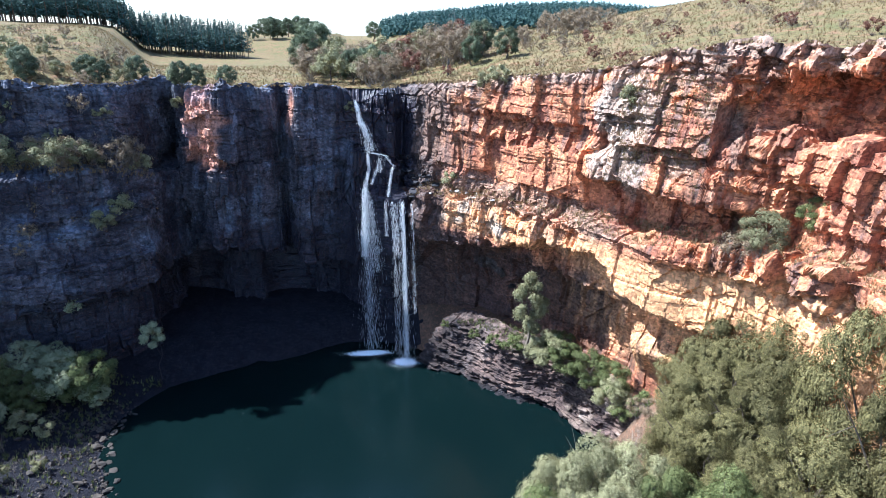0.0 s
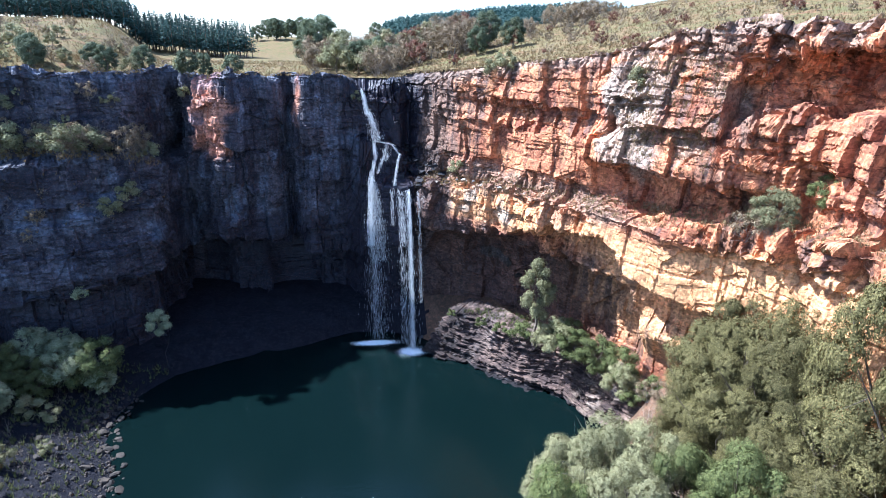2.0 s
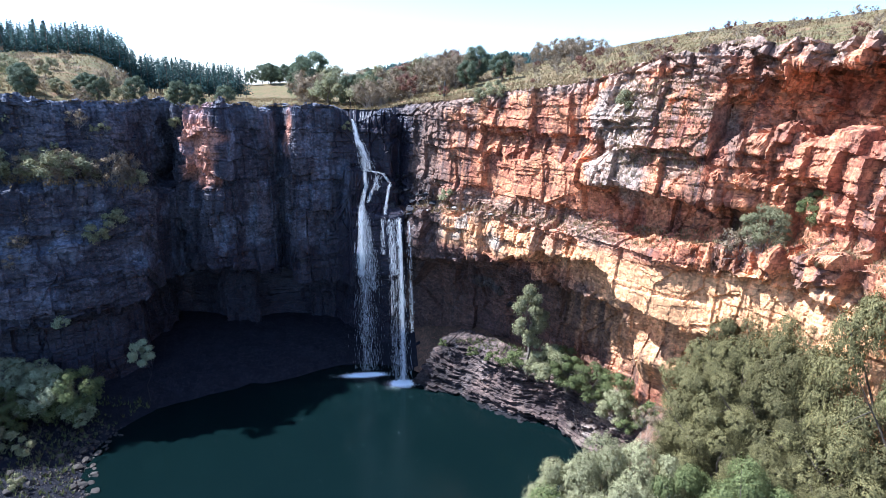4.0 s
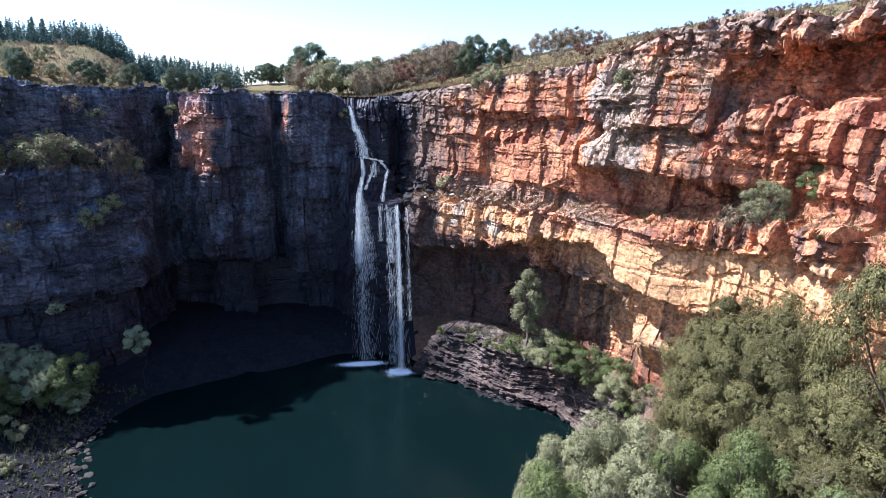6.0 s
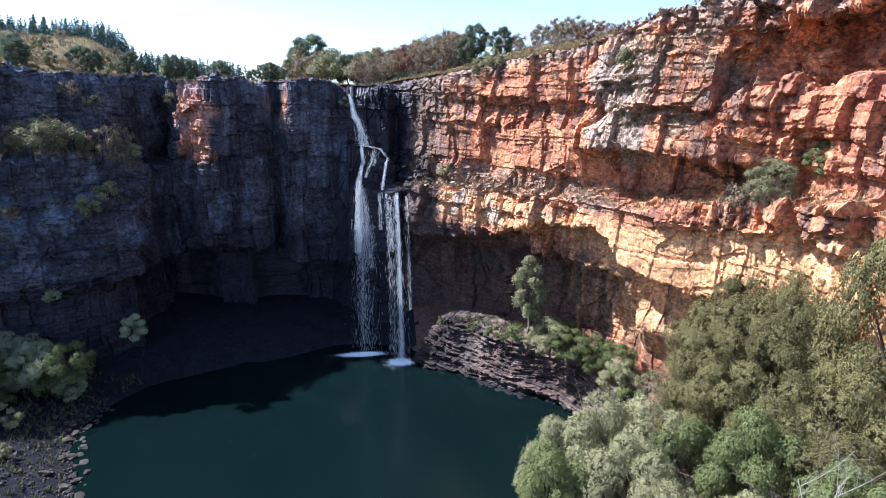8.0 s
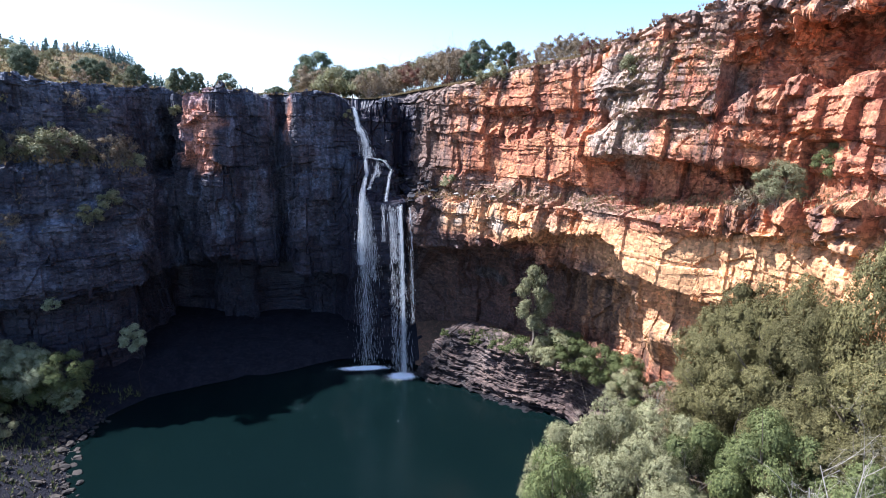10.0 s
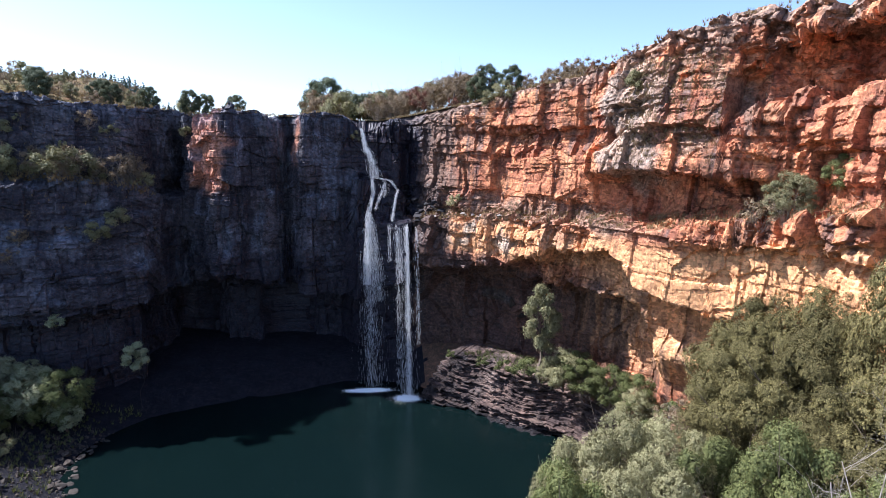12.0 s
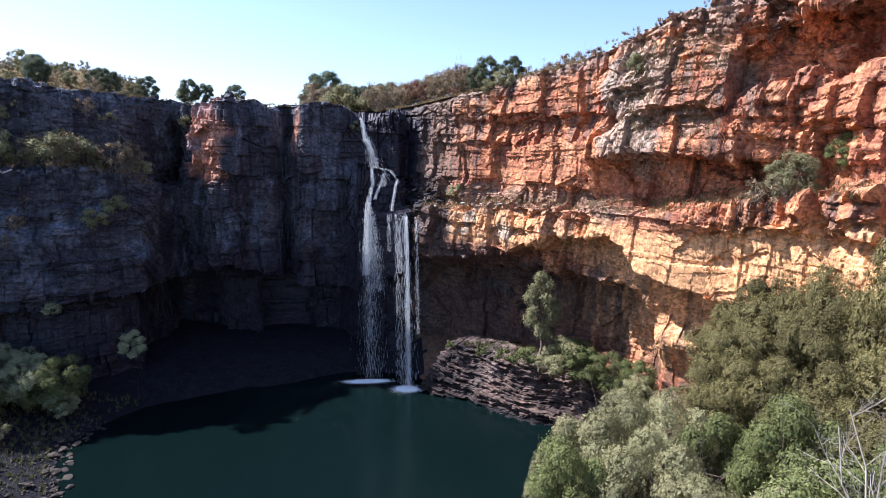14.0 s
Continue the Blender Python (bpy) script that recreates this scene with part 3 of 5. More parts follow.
def shape_cliffs():
    """Places of the whole face, its rows spaced evenly up the profile."""
    c = {key: table[COLS][None, :] for key, table in CLIFF_TABLES.items()}
    top = (rim[COLS, 2] + 0.5 * vnoise(arc[COLS] * 0.4, arc[COLS] * 0, arc[COLS] * 0, 50) + 0.5 * (hash01(np.floor(arc[COLS] / 1.9), arc[COLS] * 0, arc[COLS] * 0, 52) - 0.5))[None, :]
    z = -1.5 + (top + 1.5) * np.linspace(0, 1, 620)[:, None]
    s = np.broadcast_to(arc[COLS][None, :], z.shape)
    o, _ = cliff_profile(s, z, c)
    p = np.vstack([np.zeros((1, len(COLS))), np.cumsum(np.hypot(np.diff(z, axis=0), np.diff(o, axis=0)), axis=0)])
    even = np.stack([np.interp(np.linspace(0, p[-1, i], ROWS), p[:, i], z[:, i]) for i in range(len(COLS))], axis=1)
    z = even
    s = np.broadcast_to(arc[COLS][None, :], z.shape)
    o, under = cliff_profile(s, z, c)
    d, tone = cliff_detail(s, z, z - o, c)
    d = d - 0.9 * smooth(1.4, 0, top - z) * hash01(np.floor(s / 1.3), np.floor(z / 0.7), np.zeros_like(s), 33)
    du, dz = np.gradient(o, axis=0), np.gradient(z, axis=0)
    length = np.hypot(du, dz) + 1e-9
    nu, nz = dz / length, -du / length
    off = o + d * (0.25 + 0.75 * nu)
    z = z + 0.7 * d * nz * smooth(0, 2, top - z)
    smooth_line = blur(rim[:, :2], 40)[COLS]
    bx = rim[COLS, 0][None, :] * (1 - under) + smooth_line[:, 0][None, :] * under
    by = rim[COLS, 1][None, :] * (1 - under) + smooth_line[:, 1][None, :] * under
    return bx + out[COLS, 0][None, :] * off, by + out[COLS, 1][None, :] * off, z, top, tone


FACE_X, FACE_Y, FACE_Z, FACE_TOP, FACE_TONE = shape_cliffs()


def build_cliff(name, first, last, material, label, stride=1):
    pick = slice(first - cut0, last + 1 - cut0, stride)
    cols = np.arange(first, last + 1, stride)
    up = np.unique(np.append(np.arange(0, ROWS, stride), ROWS - 1))
    x, y, z, top = FACE_X[up][:, pick], FACE_Y[up][:, pick], FACE_Z[up][:, pick], FACE_TOP[:, pick]
    back = np.concatenate([[0.25, 0.6], np.arange(1.0, 5.1, 0.5)])[:, None]
    bx = x[-1:] - out[cols, 0][None, :] * back
    by = y[-1:] - out[cols, 1][None, :] * back
    blend = smooth(0.0, 3.2, back)
    bz = z[-1:] * (1 - blend) + plateau(bx, by) * blend + 0.35 * fbm(bx * 0.8, by * 0.8, 0 * bx, 51, 3) * (1 - blend) - 1.3 * smooth(3.2, 5, back)
    allx, ally, allz = np.vstack([x, bx]), np.vstack([y, by]), np.vstack([z, bz])
    verts = np.stack([allx, ally, allz], axis=-1).reshape(-1, 3)
    me = mesh_of(name, verts, grid_faces(len(up) + len(back), len(cols))[:, ::-1], material)
    ss = np.broadcast_to(arc[cols][None, :], allx.shape)
    tops = np.broadcast_to(top, allx.shape)
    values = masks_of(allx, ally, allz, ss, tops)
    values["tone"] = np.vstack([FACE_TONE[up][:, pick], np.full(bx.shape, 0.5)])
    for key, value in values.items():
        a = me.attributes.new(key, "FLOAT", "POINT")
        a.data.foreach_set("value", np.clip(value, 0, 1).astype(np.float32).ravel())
    return tagged(new(name, me), label, "cliff", kind="structure")


def spot(x, z, cx, cz, rx, rz, x2, seed):
    """A patch with a ragged edge on the face."""
    r = np.hypot((x - cx) / rx, (z - cz) / rz) + 0.35 * fbm(x * 0.35, z * 0.35, x2 * 0, seed, 4)
    return smooth(1.3, 0.65, r)


def masks_of(x, y, z, s, top):
    zero = np.zeros_like(x)
    rag = fbm(s * 0.3, z * 0.3, zero, 60, 4)
    tall = fbm(s * 0.8, z * 0.09, zero, 61, 4)
    cap = smooth(2.6, 0.6, top - z + 1.2 * rag)
    wet_shade = smooth(9.5, 5, np.abs(x - 3.0) + 3 * tall) * smooth(48.5, 45.5, z + rag)
    # below z 26 the caves' shade is painted in over the real seepage
    wet_shade = np.maximum(wet_shade, 0.85 * smooth(42, 30, np.abs(x - 2) + 4 * tall) * smooth(26, 21, z + 2 * rag))
    wet_shade = np.maximum(wet_shade, 0.7 * smooth(0.2, 0.9, tall) * smooth(10, 14, x) * smooth(30, 33, z))
    wet_shade = np.maximum(wet_shade, 0.55 * smooth(0.0, 0.7, tall) * smooth(5, -5, x))
    # faint dark patch for the upper recess: its shade and some grey bedding
    wet_shade = np.maximum(wet_shade, 0.2 * spot(s, z, float(arc[index_at(42.5)]), 46.5, 7.5, 2.6, x, 66) * (x > 20))
    # western part of the east cave, blackened again for its shade
    wet_shade = np.maximum(wet_shade, 0.9 * smooth(25, 15, x + 3 * tall) * smooth(26, 23.5, z + rag) * (x > 6))
    wet_shade = np.maximum(wet_shade, 0.92 * smooth(14.2, 12.6, x + 1.2 * rag) * smooth(36.8, 35.2, z + 0.8 * rag) * (x > 2))
    wet_shade = np.maximum(wet_shade, 0.5 * smooth(16.0, 13.0, x + 2.2 * tall) * smooth(34, 36, z) * (x > 2))
    # overhung foot of the western cliff, shade put into the damp rock's colour
    wet_shade = np.maximum(wet_shade, 0.8 * smooth(18.5, 15.5, z + 1.2 * rag) * smooth(-34, -38, x))
    lichen = np.maximum(cap * 0.5, spot(s, z + 0.35 * (s - SPOT_S), SPOT_S + 0.8, 46.5, 5.4, 8.8, x, 62) * 0.66 * (x > 20))
    lichen = np.maximum(lichen, 0.6 * smooth(0.15, 0.8, rag) * (x < 5))
    lichen = np.maximum(lichen, 0.9 * spot(s, z, SPOT_W, 19.6, 4.5, 2.4, x, 63) * (x < 0))
    lichen = np.maximum(lichen, 0.75 * smooth(-0.3, 0.4, rag) * smooth(32, 31, z) * smooth(25, 27, z) * smooth(11, 14, x) * smooth(29, 23, x))
    lichen = np.maximum(lichen, 0.9 * spot(s, z, float(arc[index_at(18.4)]), 15.9, 3.4, 1.0, x, 68) * (x > 8))
    pale = smooth(31.5, 29.5, z + 0.8 * rag - 0.28 * np.clip(x - 35, 0, 10)) * smooth(28, 35, x) * smooth(10, 14, z)
    pale = np.maximum(pale, 0.8 * smooth(31.5, 29.5, z + rag) * smooth(24, 26, z) * smooth(11, 15, x))
    pale = np.maximum(pale, 0.3 * smooth(0.3, 0.9, rag) * (x > 12))
    # two sunlit buttress faces, their sunlight painted on as pale orange patches
    pale = np.maximum(pale, 0.9 * spot(s, z, float(arc[index_at(-28.6)]), 41.5, 5.2, 7.5, x, 64) * (x < 0))
    pale = np.maximum(pale, 0.8 * spot(s, z, float(arc[index_at(-13.6)]), 43.5, 2.2, 6.0, x, 65) * (x < 0))
    # grassy earth on the grey mass, on the ledge and along the top; dull brown rock beside the falls
    earth = 0.85 * spot(s, z, SPOT_S + 9.0, 47.0, 6.6, 8.0, x, 67) * (x > 20) * smooth(-0.5, 0.3, rag)
    earth = np.maximum(earth, 0.8 * smooth(2.4, 0.4, np.abs(z - 32.6) + 0.9 * rag) * smooth(12, 17, x) * smooth(36, 31, x))
    earth = np.maximum(earth, 0.75 * smooth(18.0, 13.0, x + 2 * rag) * smooth(5, 8, x) * smooth(29.5, 31.5, z))
    earth = np.maximum(earth, 0.7 * smooth(1.6, 0.2, top - z + 0.6 * rag) * (x > 8))
    # keep the dark mask off the painted sunlit patches
    wet_shade = np.where((x < 0) & (z > 30), wet_shade * (1 - 0.9 * pale), wet_shade)
    return {"wet_shade": wet_shade, "lichen": lichen, "pale": pale, "earth": earth}


SPOT_S, SPOT_W = float(arc[index_at(33.0)]), float(arc[index_at(-18.5)])
near0 = cut0 + 4 * ((int(np.argmin(np.abs(ARC_X + 66))) - cut0) // 4)
near3 = cut3 - 4 * (int(22 / STEP) // 4)
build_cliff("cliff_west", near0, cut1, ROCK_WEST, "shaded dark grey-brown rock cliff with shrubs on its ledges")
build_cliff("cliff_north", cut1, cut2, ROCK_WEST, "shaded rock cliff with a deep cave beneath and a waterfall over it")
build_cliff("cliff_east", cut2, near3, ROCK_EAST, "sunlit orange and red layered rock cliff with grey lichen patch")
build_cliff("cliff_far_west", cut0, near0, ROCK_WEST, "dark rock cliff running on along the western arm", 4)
build_cliff("cliff_far_east", near3, cut3, ROCK_EAST, "orange rock cliff running on along the eastern arm", 4)


def spaced(low, high, step, far, growth):
    """Coordinates, dense between low and high and wider towards far."""
    mid = list(np.arange(low, high, step))
    up, down, d = [high], [low], step
    while up[-1] < far:
        d *= growth
        up.append(up[-1] + d)
        down.insert(0, down[0] - d)
    return np.array(down[:-1] + mid + up)


def build_ground():
    gx, gy = np.meshgrid(spaced(-75, 75, 0.9, 3500, 1.13), spaced(-75, 80, 0.9, 3500, 1.13))
    outline = np.vstack([[(-900, -420)], rim[::4, :2], [(420, -800)]])
    inside = np.zeros(gx.shape, bool)
    for (ax, ay), (bx, by) in zip(outline, np.roll(outline, -1, axis=0)):
        inside ^= ((ay > gy) != (by > gy)) & (gx < (bx - ax) * (gy - ay) / (by - ay + 1e-12) + ax)
    behind = np.where(inside, -1, 1) * np.abs(side_of(gx, gy, rim[::4]))
    z = plateau(gx, gy)
    faces = grid_faces(*gx.shape)
    keep = (behind.ravel()[faces] > 2.2).all(axis=1)
    me = mesh_of("ground", np.stack([gx, gy, z], -1).reshape(-1, 3), faces[keep][:, ::-1], GRASS_GROUND, True)
    tagged(new("ground", me), "dry grassland with green and reddish patches above the gorge", "grassland", kind="structure")


build_ground()


def build_floor():
    gx, gy = np.meshgrid(np.arange(-95, 80, 0.8), np.arange(-150, 14, 0.8))
    d = side_of(gx, gy, shore_curve[::2])
    z = bank(gx, gy, d)
    me = mesh_of("bank", np.stack([gx, gy, z], -1).reshape(-1, 3), grid_faces(*gx.shape)[:, ::-1], BANK_GROUND, True)
    me.materials.append(WET_SHADE_GROUND)
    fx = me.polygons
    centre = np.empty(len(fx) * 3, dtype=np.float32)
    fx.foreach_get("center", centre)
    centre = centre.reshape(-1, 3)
    # floor west of about x 9 takes the ground with shade in its colour
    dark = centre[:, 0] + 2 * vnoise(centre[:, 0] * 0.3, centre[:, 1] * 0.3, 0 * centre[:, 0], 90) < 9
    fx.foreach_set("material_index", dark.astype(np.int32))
    tagged(new("bank_ground", me), "brown soil and leaf litter of the gorge floor and pool bed", "river bank", kind="structure")


build_floor()
wx, wy = np.meshgrid(np.linspace(-60, 50, 56), np.linspace(-150, 6, 79))
tagged(new("water", mesh_of("water", np.stack([wx, wy, 0 * wx], -1).reshape(-1, 3), grid_faces(*wx.shape)[:, ::-1], WATER, True)),
       "dark green still plunge pool below the falls", "water", kind="structure")


# ---- plants ----
def leaf_quads(centres, normals, size, rng, aspect=0.6):
    """One small leaf at each centre: a quad, or a slim triangle where aspect is below 0.5."""
    n = len(centres)
    a = rng.normal(size=(n, 3))
    t = np.cross(normals, a)
    t /= np.linalg.norm(t, axis=1)[:, None] + 1e-9
    b = np.cross(normals, t)
    t = t * size[:, None]
    b = b * size[:, None] * aspect
    if aspect < 0.5:
        v = np.stack([centres - t - b * 1.3, centres + t, centres - t * 0.6 + b * 1.5], axis=1).reshape(-1, 3)
        return v, np.arange(3 * n).reshape(n, 3)
    v = np.stack([centres - t, centres - b * 0.9 + t * 0.1, centres + t, centres + b * 0.9 + t * 0.1], axis=1).reshape(-1, 3)
    return v, np.arange(4 * n).reshape(n, 4)


def tube(a, b, ra, rb, sides=6):
    """A tapered limb from a to b."""
    a, b = np.array(a, float), np.array(b, float)
    d = (b - a) / (np.linalg.norm(b - a) + 1e-9)
    u = np.cross(d, (0.3, 0.9, 0.2))
    u /= np.linalg.norm(u)
    w = np.cross(d, u)
    ang = np.arange(sides) * 2 * math.pi / sides
    ring = np.cos(ang)[:, None] * u + np.sin(ang)[:, None] * w
    v = np.vstack([a + ring * ra, b + ring * rb])
    i = np.arange(sides)
    j = (i + 1) % sides
    return v, np.stack([i, j, j + sides, i + sides], axis=1)


def joined(pieces):
    vs, fs, n = [], [], 0
    for v, f in pieces:
        vs.append(v)
        fs.append(f + n)
        n += len(v)
    return np.vstack(vs), np.vstack(fs)


def limbs(rng, height, spread, count, radius, depth=1, lean=0.0):
    """A bent trunk with forking limbs; gives its pieces and the tips."""
    pieces, tips = [], []
    p, r = np.zeros(3), radius
    split = height * 0.45
    for i in range(4):
        q = p + np.array([rng.normal() * 0.12 * height * 0.25 + lean, rng.normal() * 0.12 * height * 0.25, split / 4])
        pieces.append(tube(p, q, r, r * 0.86))
        p, r = q, r * 0.86
    for i in range(count):
        ang = 2 * math.pi * (i + rng.random() * 0.6) / count
        reach = spread * (0.45 + 0.5 * rng.random())
        rise = (height - split) * (0.35 + 0.55 * rng.random())
        q = p + np.array([math.cos(ang) * reach * 0.5, math.sin(ang) * reach * 0.5, rise * 0.55])
        e = p + np.array([math.cos(ang + 0.3) * reach, math.sin(ang + 0.3) * reach, rise])
        pieces += [tube(p, q, r * 0.6, r * 0.35, 5), tube(q, e, r * 0.35, r * 0.08, 5)]
        tips.append(e)
        for k in range(depth):
            f = q + (e - q) * rng.random() + rng.normal(size=3) * spread * 0.25
            pieces.append(tube(q + (e - q) * 0.3, f, r * 0.2, r * 0.04, 4))
            tips.append(f)
    return pieces, tips


def crown(rng, height, spread, low, clumps, leaves, leaf):
    """Sprigs of small leaves over the lobes of an uneven, broken crown, with larger shaded leaves within."""
    cs, ns, sz = [], [], []
    count = max(6, clumps // 9)
    mid, half = (height + low) / 2, (height - low) / 2
    for i in range(count):
        lift = (i + 0.5) / count
        ang = i * 2.4 + rng.normal() * 0.35
        v = 1.75 * lift - 0.75
        rr_ = math.sqrt(max(0.0, 1 - v * v)) * (0.7 + 0.3 * rng.random())
        size = spread * (0.17 + 0.17 * rng.random())
        lobe = np.array([math.cos(ang) * rr_ * (spread - size * 0.6), math.sin(ang) * rr_ * (spread - size * 0.6), mid + v * (half - size * 0.45)])
        # larger leaves in the depth of the lobe, added to keep light out
        k = max(12, leaves // 5)
        d = rng.normal(size=(k, 3))
        d /= np.linalg.norm(d, axis=1)[:, None]
        cs.append(lobe + d * (size * 0.62 * rng.random(k) ** 0.5)[:, None])
        ns.append(d)
        sz.append(np.full(k, leaf * 2.6))
        # sprigs over its surface, thicker above
        sprigs = max(4, leaves * 10 // 16)
        d0 = rng.normal(size=(sprigs, 3))
        d0 /= np.linalg.norm(d0, axis=1)[:, None]
        d0[:, 2] = np.where(rng.random(sprigs) < 0.72, np.abs(d0[:, 2]), d0[:, 2])
        at = lobe + d0 * np.array([1, 1, 0.85]) * (size * (0.86 + 0.26 * rng.random(sprigs)))[:, None]
        at = np.repeat(at, 16, axis=0)
        dd = np.repeat(d0, 16, axis=0)
        n = len(at)
        cs.append(at + rng.normal(size=(n, 3)) * leaf * 1.7)
        nn = dd * 1.3 + rng.normal(size=(n, 3)) * 0.4 + np.array([0, 0, 0.25])
        ns.append(nn / np.linalg.norm(nn, axis=1)[:, None])
        sz.append(leaf * (0.6 + 0.8 * rng.random(n)))
    return leaf_quads(np.vstack(cs), np.vstack(ns), np.concatenate(sz), rng, 0.46)


def make_tree(name, label, seed, height, spread, leaf_mat, clumps=70, leaves=95, leaf=0.2, low=0.28, category="tree", bark=None, group="", thick=0.03):
    rng = np.random.default_rng(seed)
    root = thing(name, label, category, group)
    pieces, _ = limbs(rng, height, spread, 6, height * thick, 2)
    part("trunk", mesh_of("trunk", *joined(pieces), bark or BARK), root)
    part("crown", mesh_of("crown", *crown(rng, height, spread, height * low, clumps, leaves, leaf), leaf_mat), root)
    return root


def wiggle(rng, start, direction, length, radius, depth, pieces, spread=0.55, share=0.5):
    """A crooked branch and its side branches."""
    p, d, r = np.array(start, float), np.array(direction, float), radius
    steps = 3
    for i in range(steps):
        d = d + rng.normal(size=3) * 0.28
        d /= np.linalg.norm(d)
        q = p + d * length / steps
        pieces.append(tube(p, q, r, r * 0.78, 3 if depth < 2 else 5))
        if depth > 0:
            for k in range(2):
                e = d + rng.normal(size=3) * spread
                wiggle(rng, p + (q - p) * rng.random(), e / np.linalg.norm(e), length * (share + 0.5 * share * rng.random()), r * 0.5, depth - 1, pieces, spread, share)
        p, r = q, r * 0.78


def make_bare(name, label, seed, height, spread, mat, stems=7, category="shrub", group="", leaf_mat=None, leaves=0, depth=2, thick=0.011, share=0.5):
    """A leafless or thinly leaved shrub: crooked branches fanning from the base."""
    rng = np.random.default_rng(seed)
    root = thing(name, label, category, group)
    pieces = []
    for i in range(stems):
        ang = 6.283 * (i + rng.random() * 0.7) / stems
        tilt = spread / height * (0.25 + 0.75 * rng.random())
        d = np.array([math.cos(ang) * tilt, math.sin(ang) * tilt, 1.0])
        wiggle(rng, (rng.normal() * 0.05 * spread, rng.normal() * 0.05 * spread, -0.1), d / np.linalg.norm(d), height * (0.7 + 0.3 * rng.random()), thick * height, depth, pieces, 0.55, share)
    part("branchwork", mesh_of("branchwork", *joined(pieces), mat), root)
    if leaves:
        part("foliage", mesh_of("foliage", *crown(rng, height, spread * 0.95, height * 0.15, 90, leaves // 2, 0.1), leaf_mat), root)
    return root


def make_pine(name, label, seed, height):
    """A plantation pine: bare pole below, whorls of drooping needle boughs above."""
    rng = np.random.default_rng(seed)
    root = thing(name, label, "pine tree", "pines of the plantation")
    part("trunk", mesh_of("trunk", *tube((0, 0, 0), (0, 0, height * 0.97), 0.2, 0.04, 6), BARK), root)
    cs, ns, sz = [], [], []
    low = height * (0.22 + 0.12 * rng.random())
    for i in range(17):
        h = low + (height - low) * (i / 16)
        reach = 3.0 * (1 - (i / 16.3)) ** 0.8 + 0.15
        for k in range(6):
            ang = rng.random() * 6.283
            for f in (0.3, 0.55, 0.8, 1.0):
                r = reach * f * (0.75 + 0.4 * rng.random())
                cs.append([math.cos(ang) * r, math.sin(ang) * r, h - 0.25 * r + rng.normal() * 0.15])
                ns.append([math.cos(ang) * 0.3 + rng.normal() * 0.4, math.sin(ang) * 0.3 + rng.normal() * 0.4, 0.8])
                sz.append((0.34 + 0.2 * rng.random()) * (0.55 + 0.6 * (1 - i / 16)))
    ns = np.array(ns)
    part("crown", mesh_of("crown", *leaf_quads(np.array(cs), ns / np.linalg.norm(ns, axis=1)[:, None], np.array(sz), rng, 0.75), LEAF_DARK), root)
    return root


place_rng = random.Random(11)


def put(ob, x, y, z, scale=1.0, turn=None, stretch=1.0):
    m = Matrix.Translation((x, y, z)) @ Matrix.Rotation(place_rng.uniform(0, 6.283) if turn is None else turn, 4, "Z")
    ob.matrix_world = m @ Matrix.Diagonal((scale, scale, scale * stretch, 1))
    return ob


def put_copy(ob, x, y, z, scale=1.0, stretch=1.0):
    c = copy_thing(ob, Matrix.Identity(4))
    return put(c, x, y, z, scale, None, stretch)


def bank_z(x, y):
    a, b = np.array([float(x)]), np.array([float(y)])
    return float(bank(a, b, side_of(a, b, shore_curve[::2]))[0])


def ground_z(x, y):
    return float(plateau(np.array([float(x)]), np.array([float(y)]))[0])


# the wood on the eastern bank: x, y, height of the crown's top
olive = [make_tree("bank_tree", "tall olive-green broadleaf tree on the pool's steep bank", 100 + i, 10, 4.4, LEAF_OLIVE, 260, 250, 0.058, 0.1, group="trees of the eastern bank") for i in range(3)]
grey = [make_tree("bank_tree", "pale grey-green rounded tree on the pool's bank", 110 + i, 9, 4.2, LEAF_GREY, 240, 240, 0.054, 0.08, group="trees of the eastern bank") for i in range(2)]
green = [make_tree("bank_tree", "fresh green broadleaf tree on the pool's bank", 120 + i, 8, 3.4, LEAF_GREEN, 190, 230, 0.058, 0.08, group="trees of the eastern bank") for i in range(2)]
WOOD = [("o", 39.2, -51.5, 23.8), ("o", 42.6, -51.6, 26.8), ("o", 44, -57, 28.4), ("o", 41, -55, 25.5), ("o", 36.5, -56.5, 22.5), ("o", 43, -60.5, 27), ("o", 39.5, -62, 25), ("o", 35, -61.5, 21.5), ("o", 44.8, -66.6, 35),
        ("o", 40, -68.5, 24.5), ("o", 35.5, -67.5, 21), ("g", 19.5, -60.8, 16.8), ("g", 23.4, -61, 18.3), ("g", 26.6, -62.4, 18.2), ("g", 22.4, -67, 17.6), ("f", 16.2, -65.5, 16.6),
        ("f", 28.8, -66.4, 18.8), ("f", 31, -70.6, 21.8), ("o", 35, -73.5, 21.5), ("f", 33, -77.5, 21.5), ("o", 43.5, -79, 24), ("g", 27, -76, 18.6),
        ("f", 19, -73, 15.6), ("g", 23.4, -72.5, 17.2), ("o", 44.5, -72, 31), ("f", 29.5, -81, 20.5), ("g", 37, -81, 22.5), ("f", 13.6, -68.5, 13.2), ("o", 34.6, -57, 18.4)]
kinds = {"o": olive, "g": grey, "f": green}
used = set()
for k, (kind, x, y, top) in enumerate(WOOD):
    model = kinds[kind][k % len(kinds[kind])]
    z = bank_z(x, y) - 0.2
    size = max(6.5, top - z)
    z = top - size
    base = {"o": 10.0, "g": 9.0, "f": 8.0}[kind]
    wide = min(1.25, max(0.85, 0.62 + 0.38 * size / base))
    ob = model if model.name not in used else copy_thing(model, Matrix.Identity(4))
    used.add(model.name)
    put(ob, x, y, z, wide, None, size / base / wide)
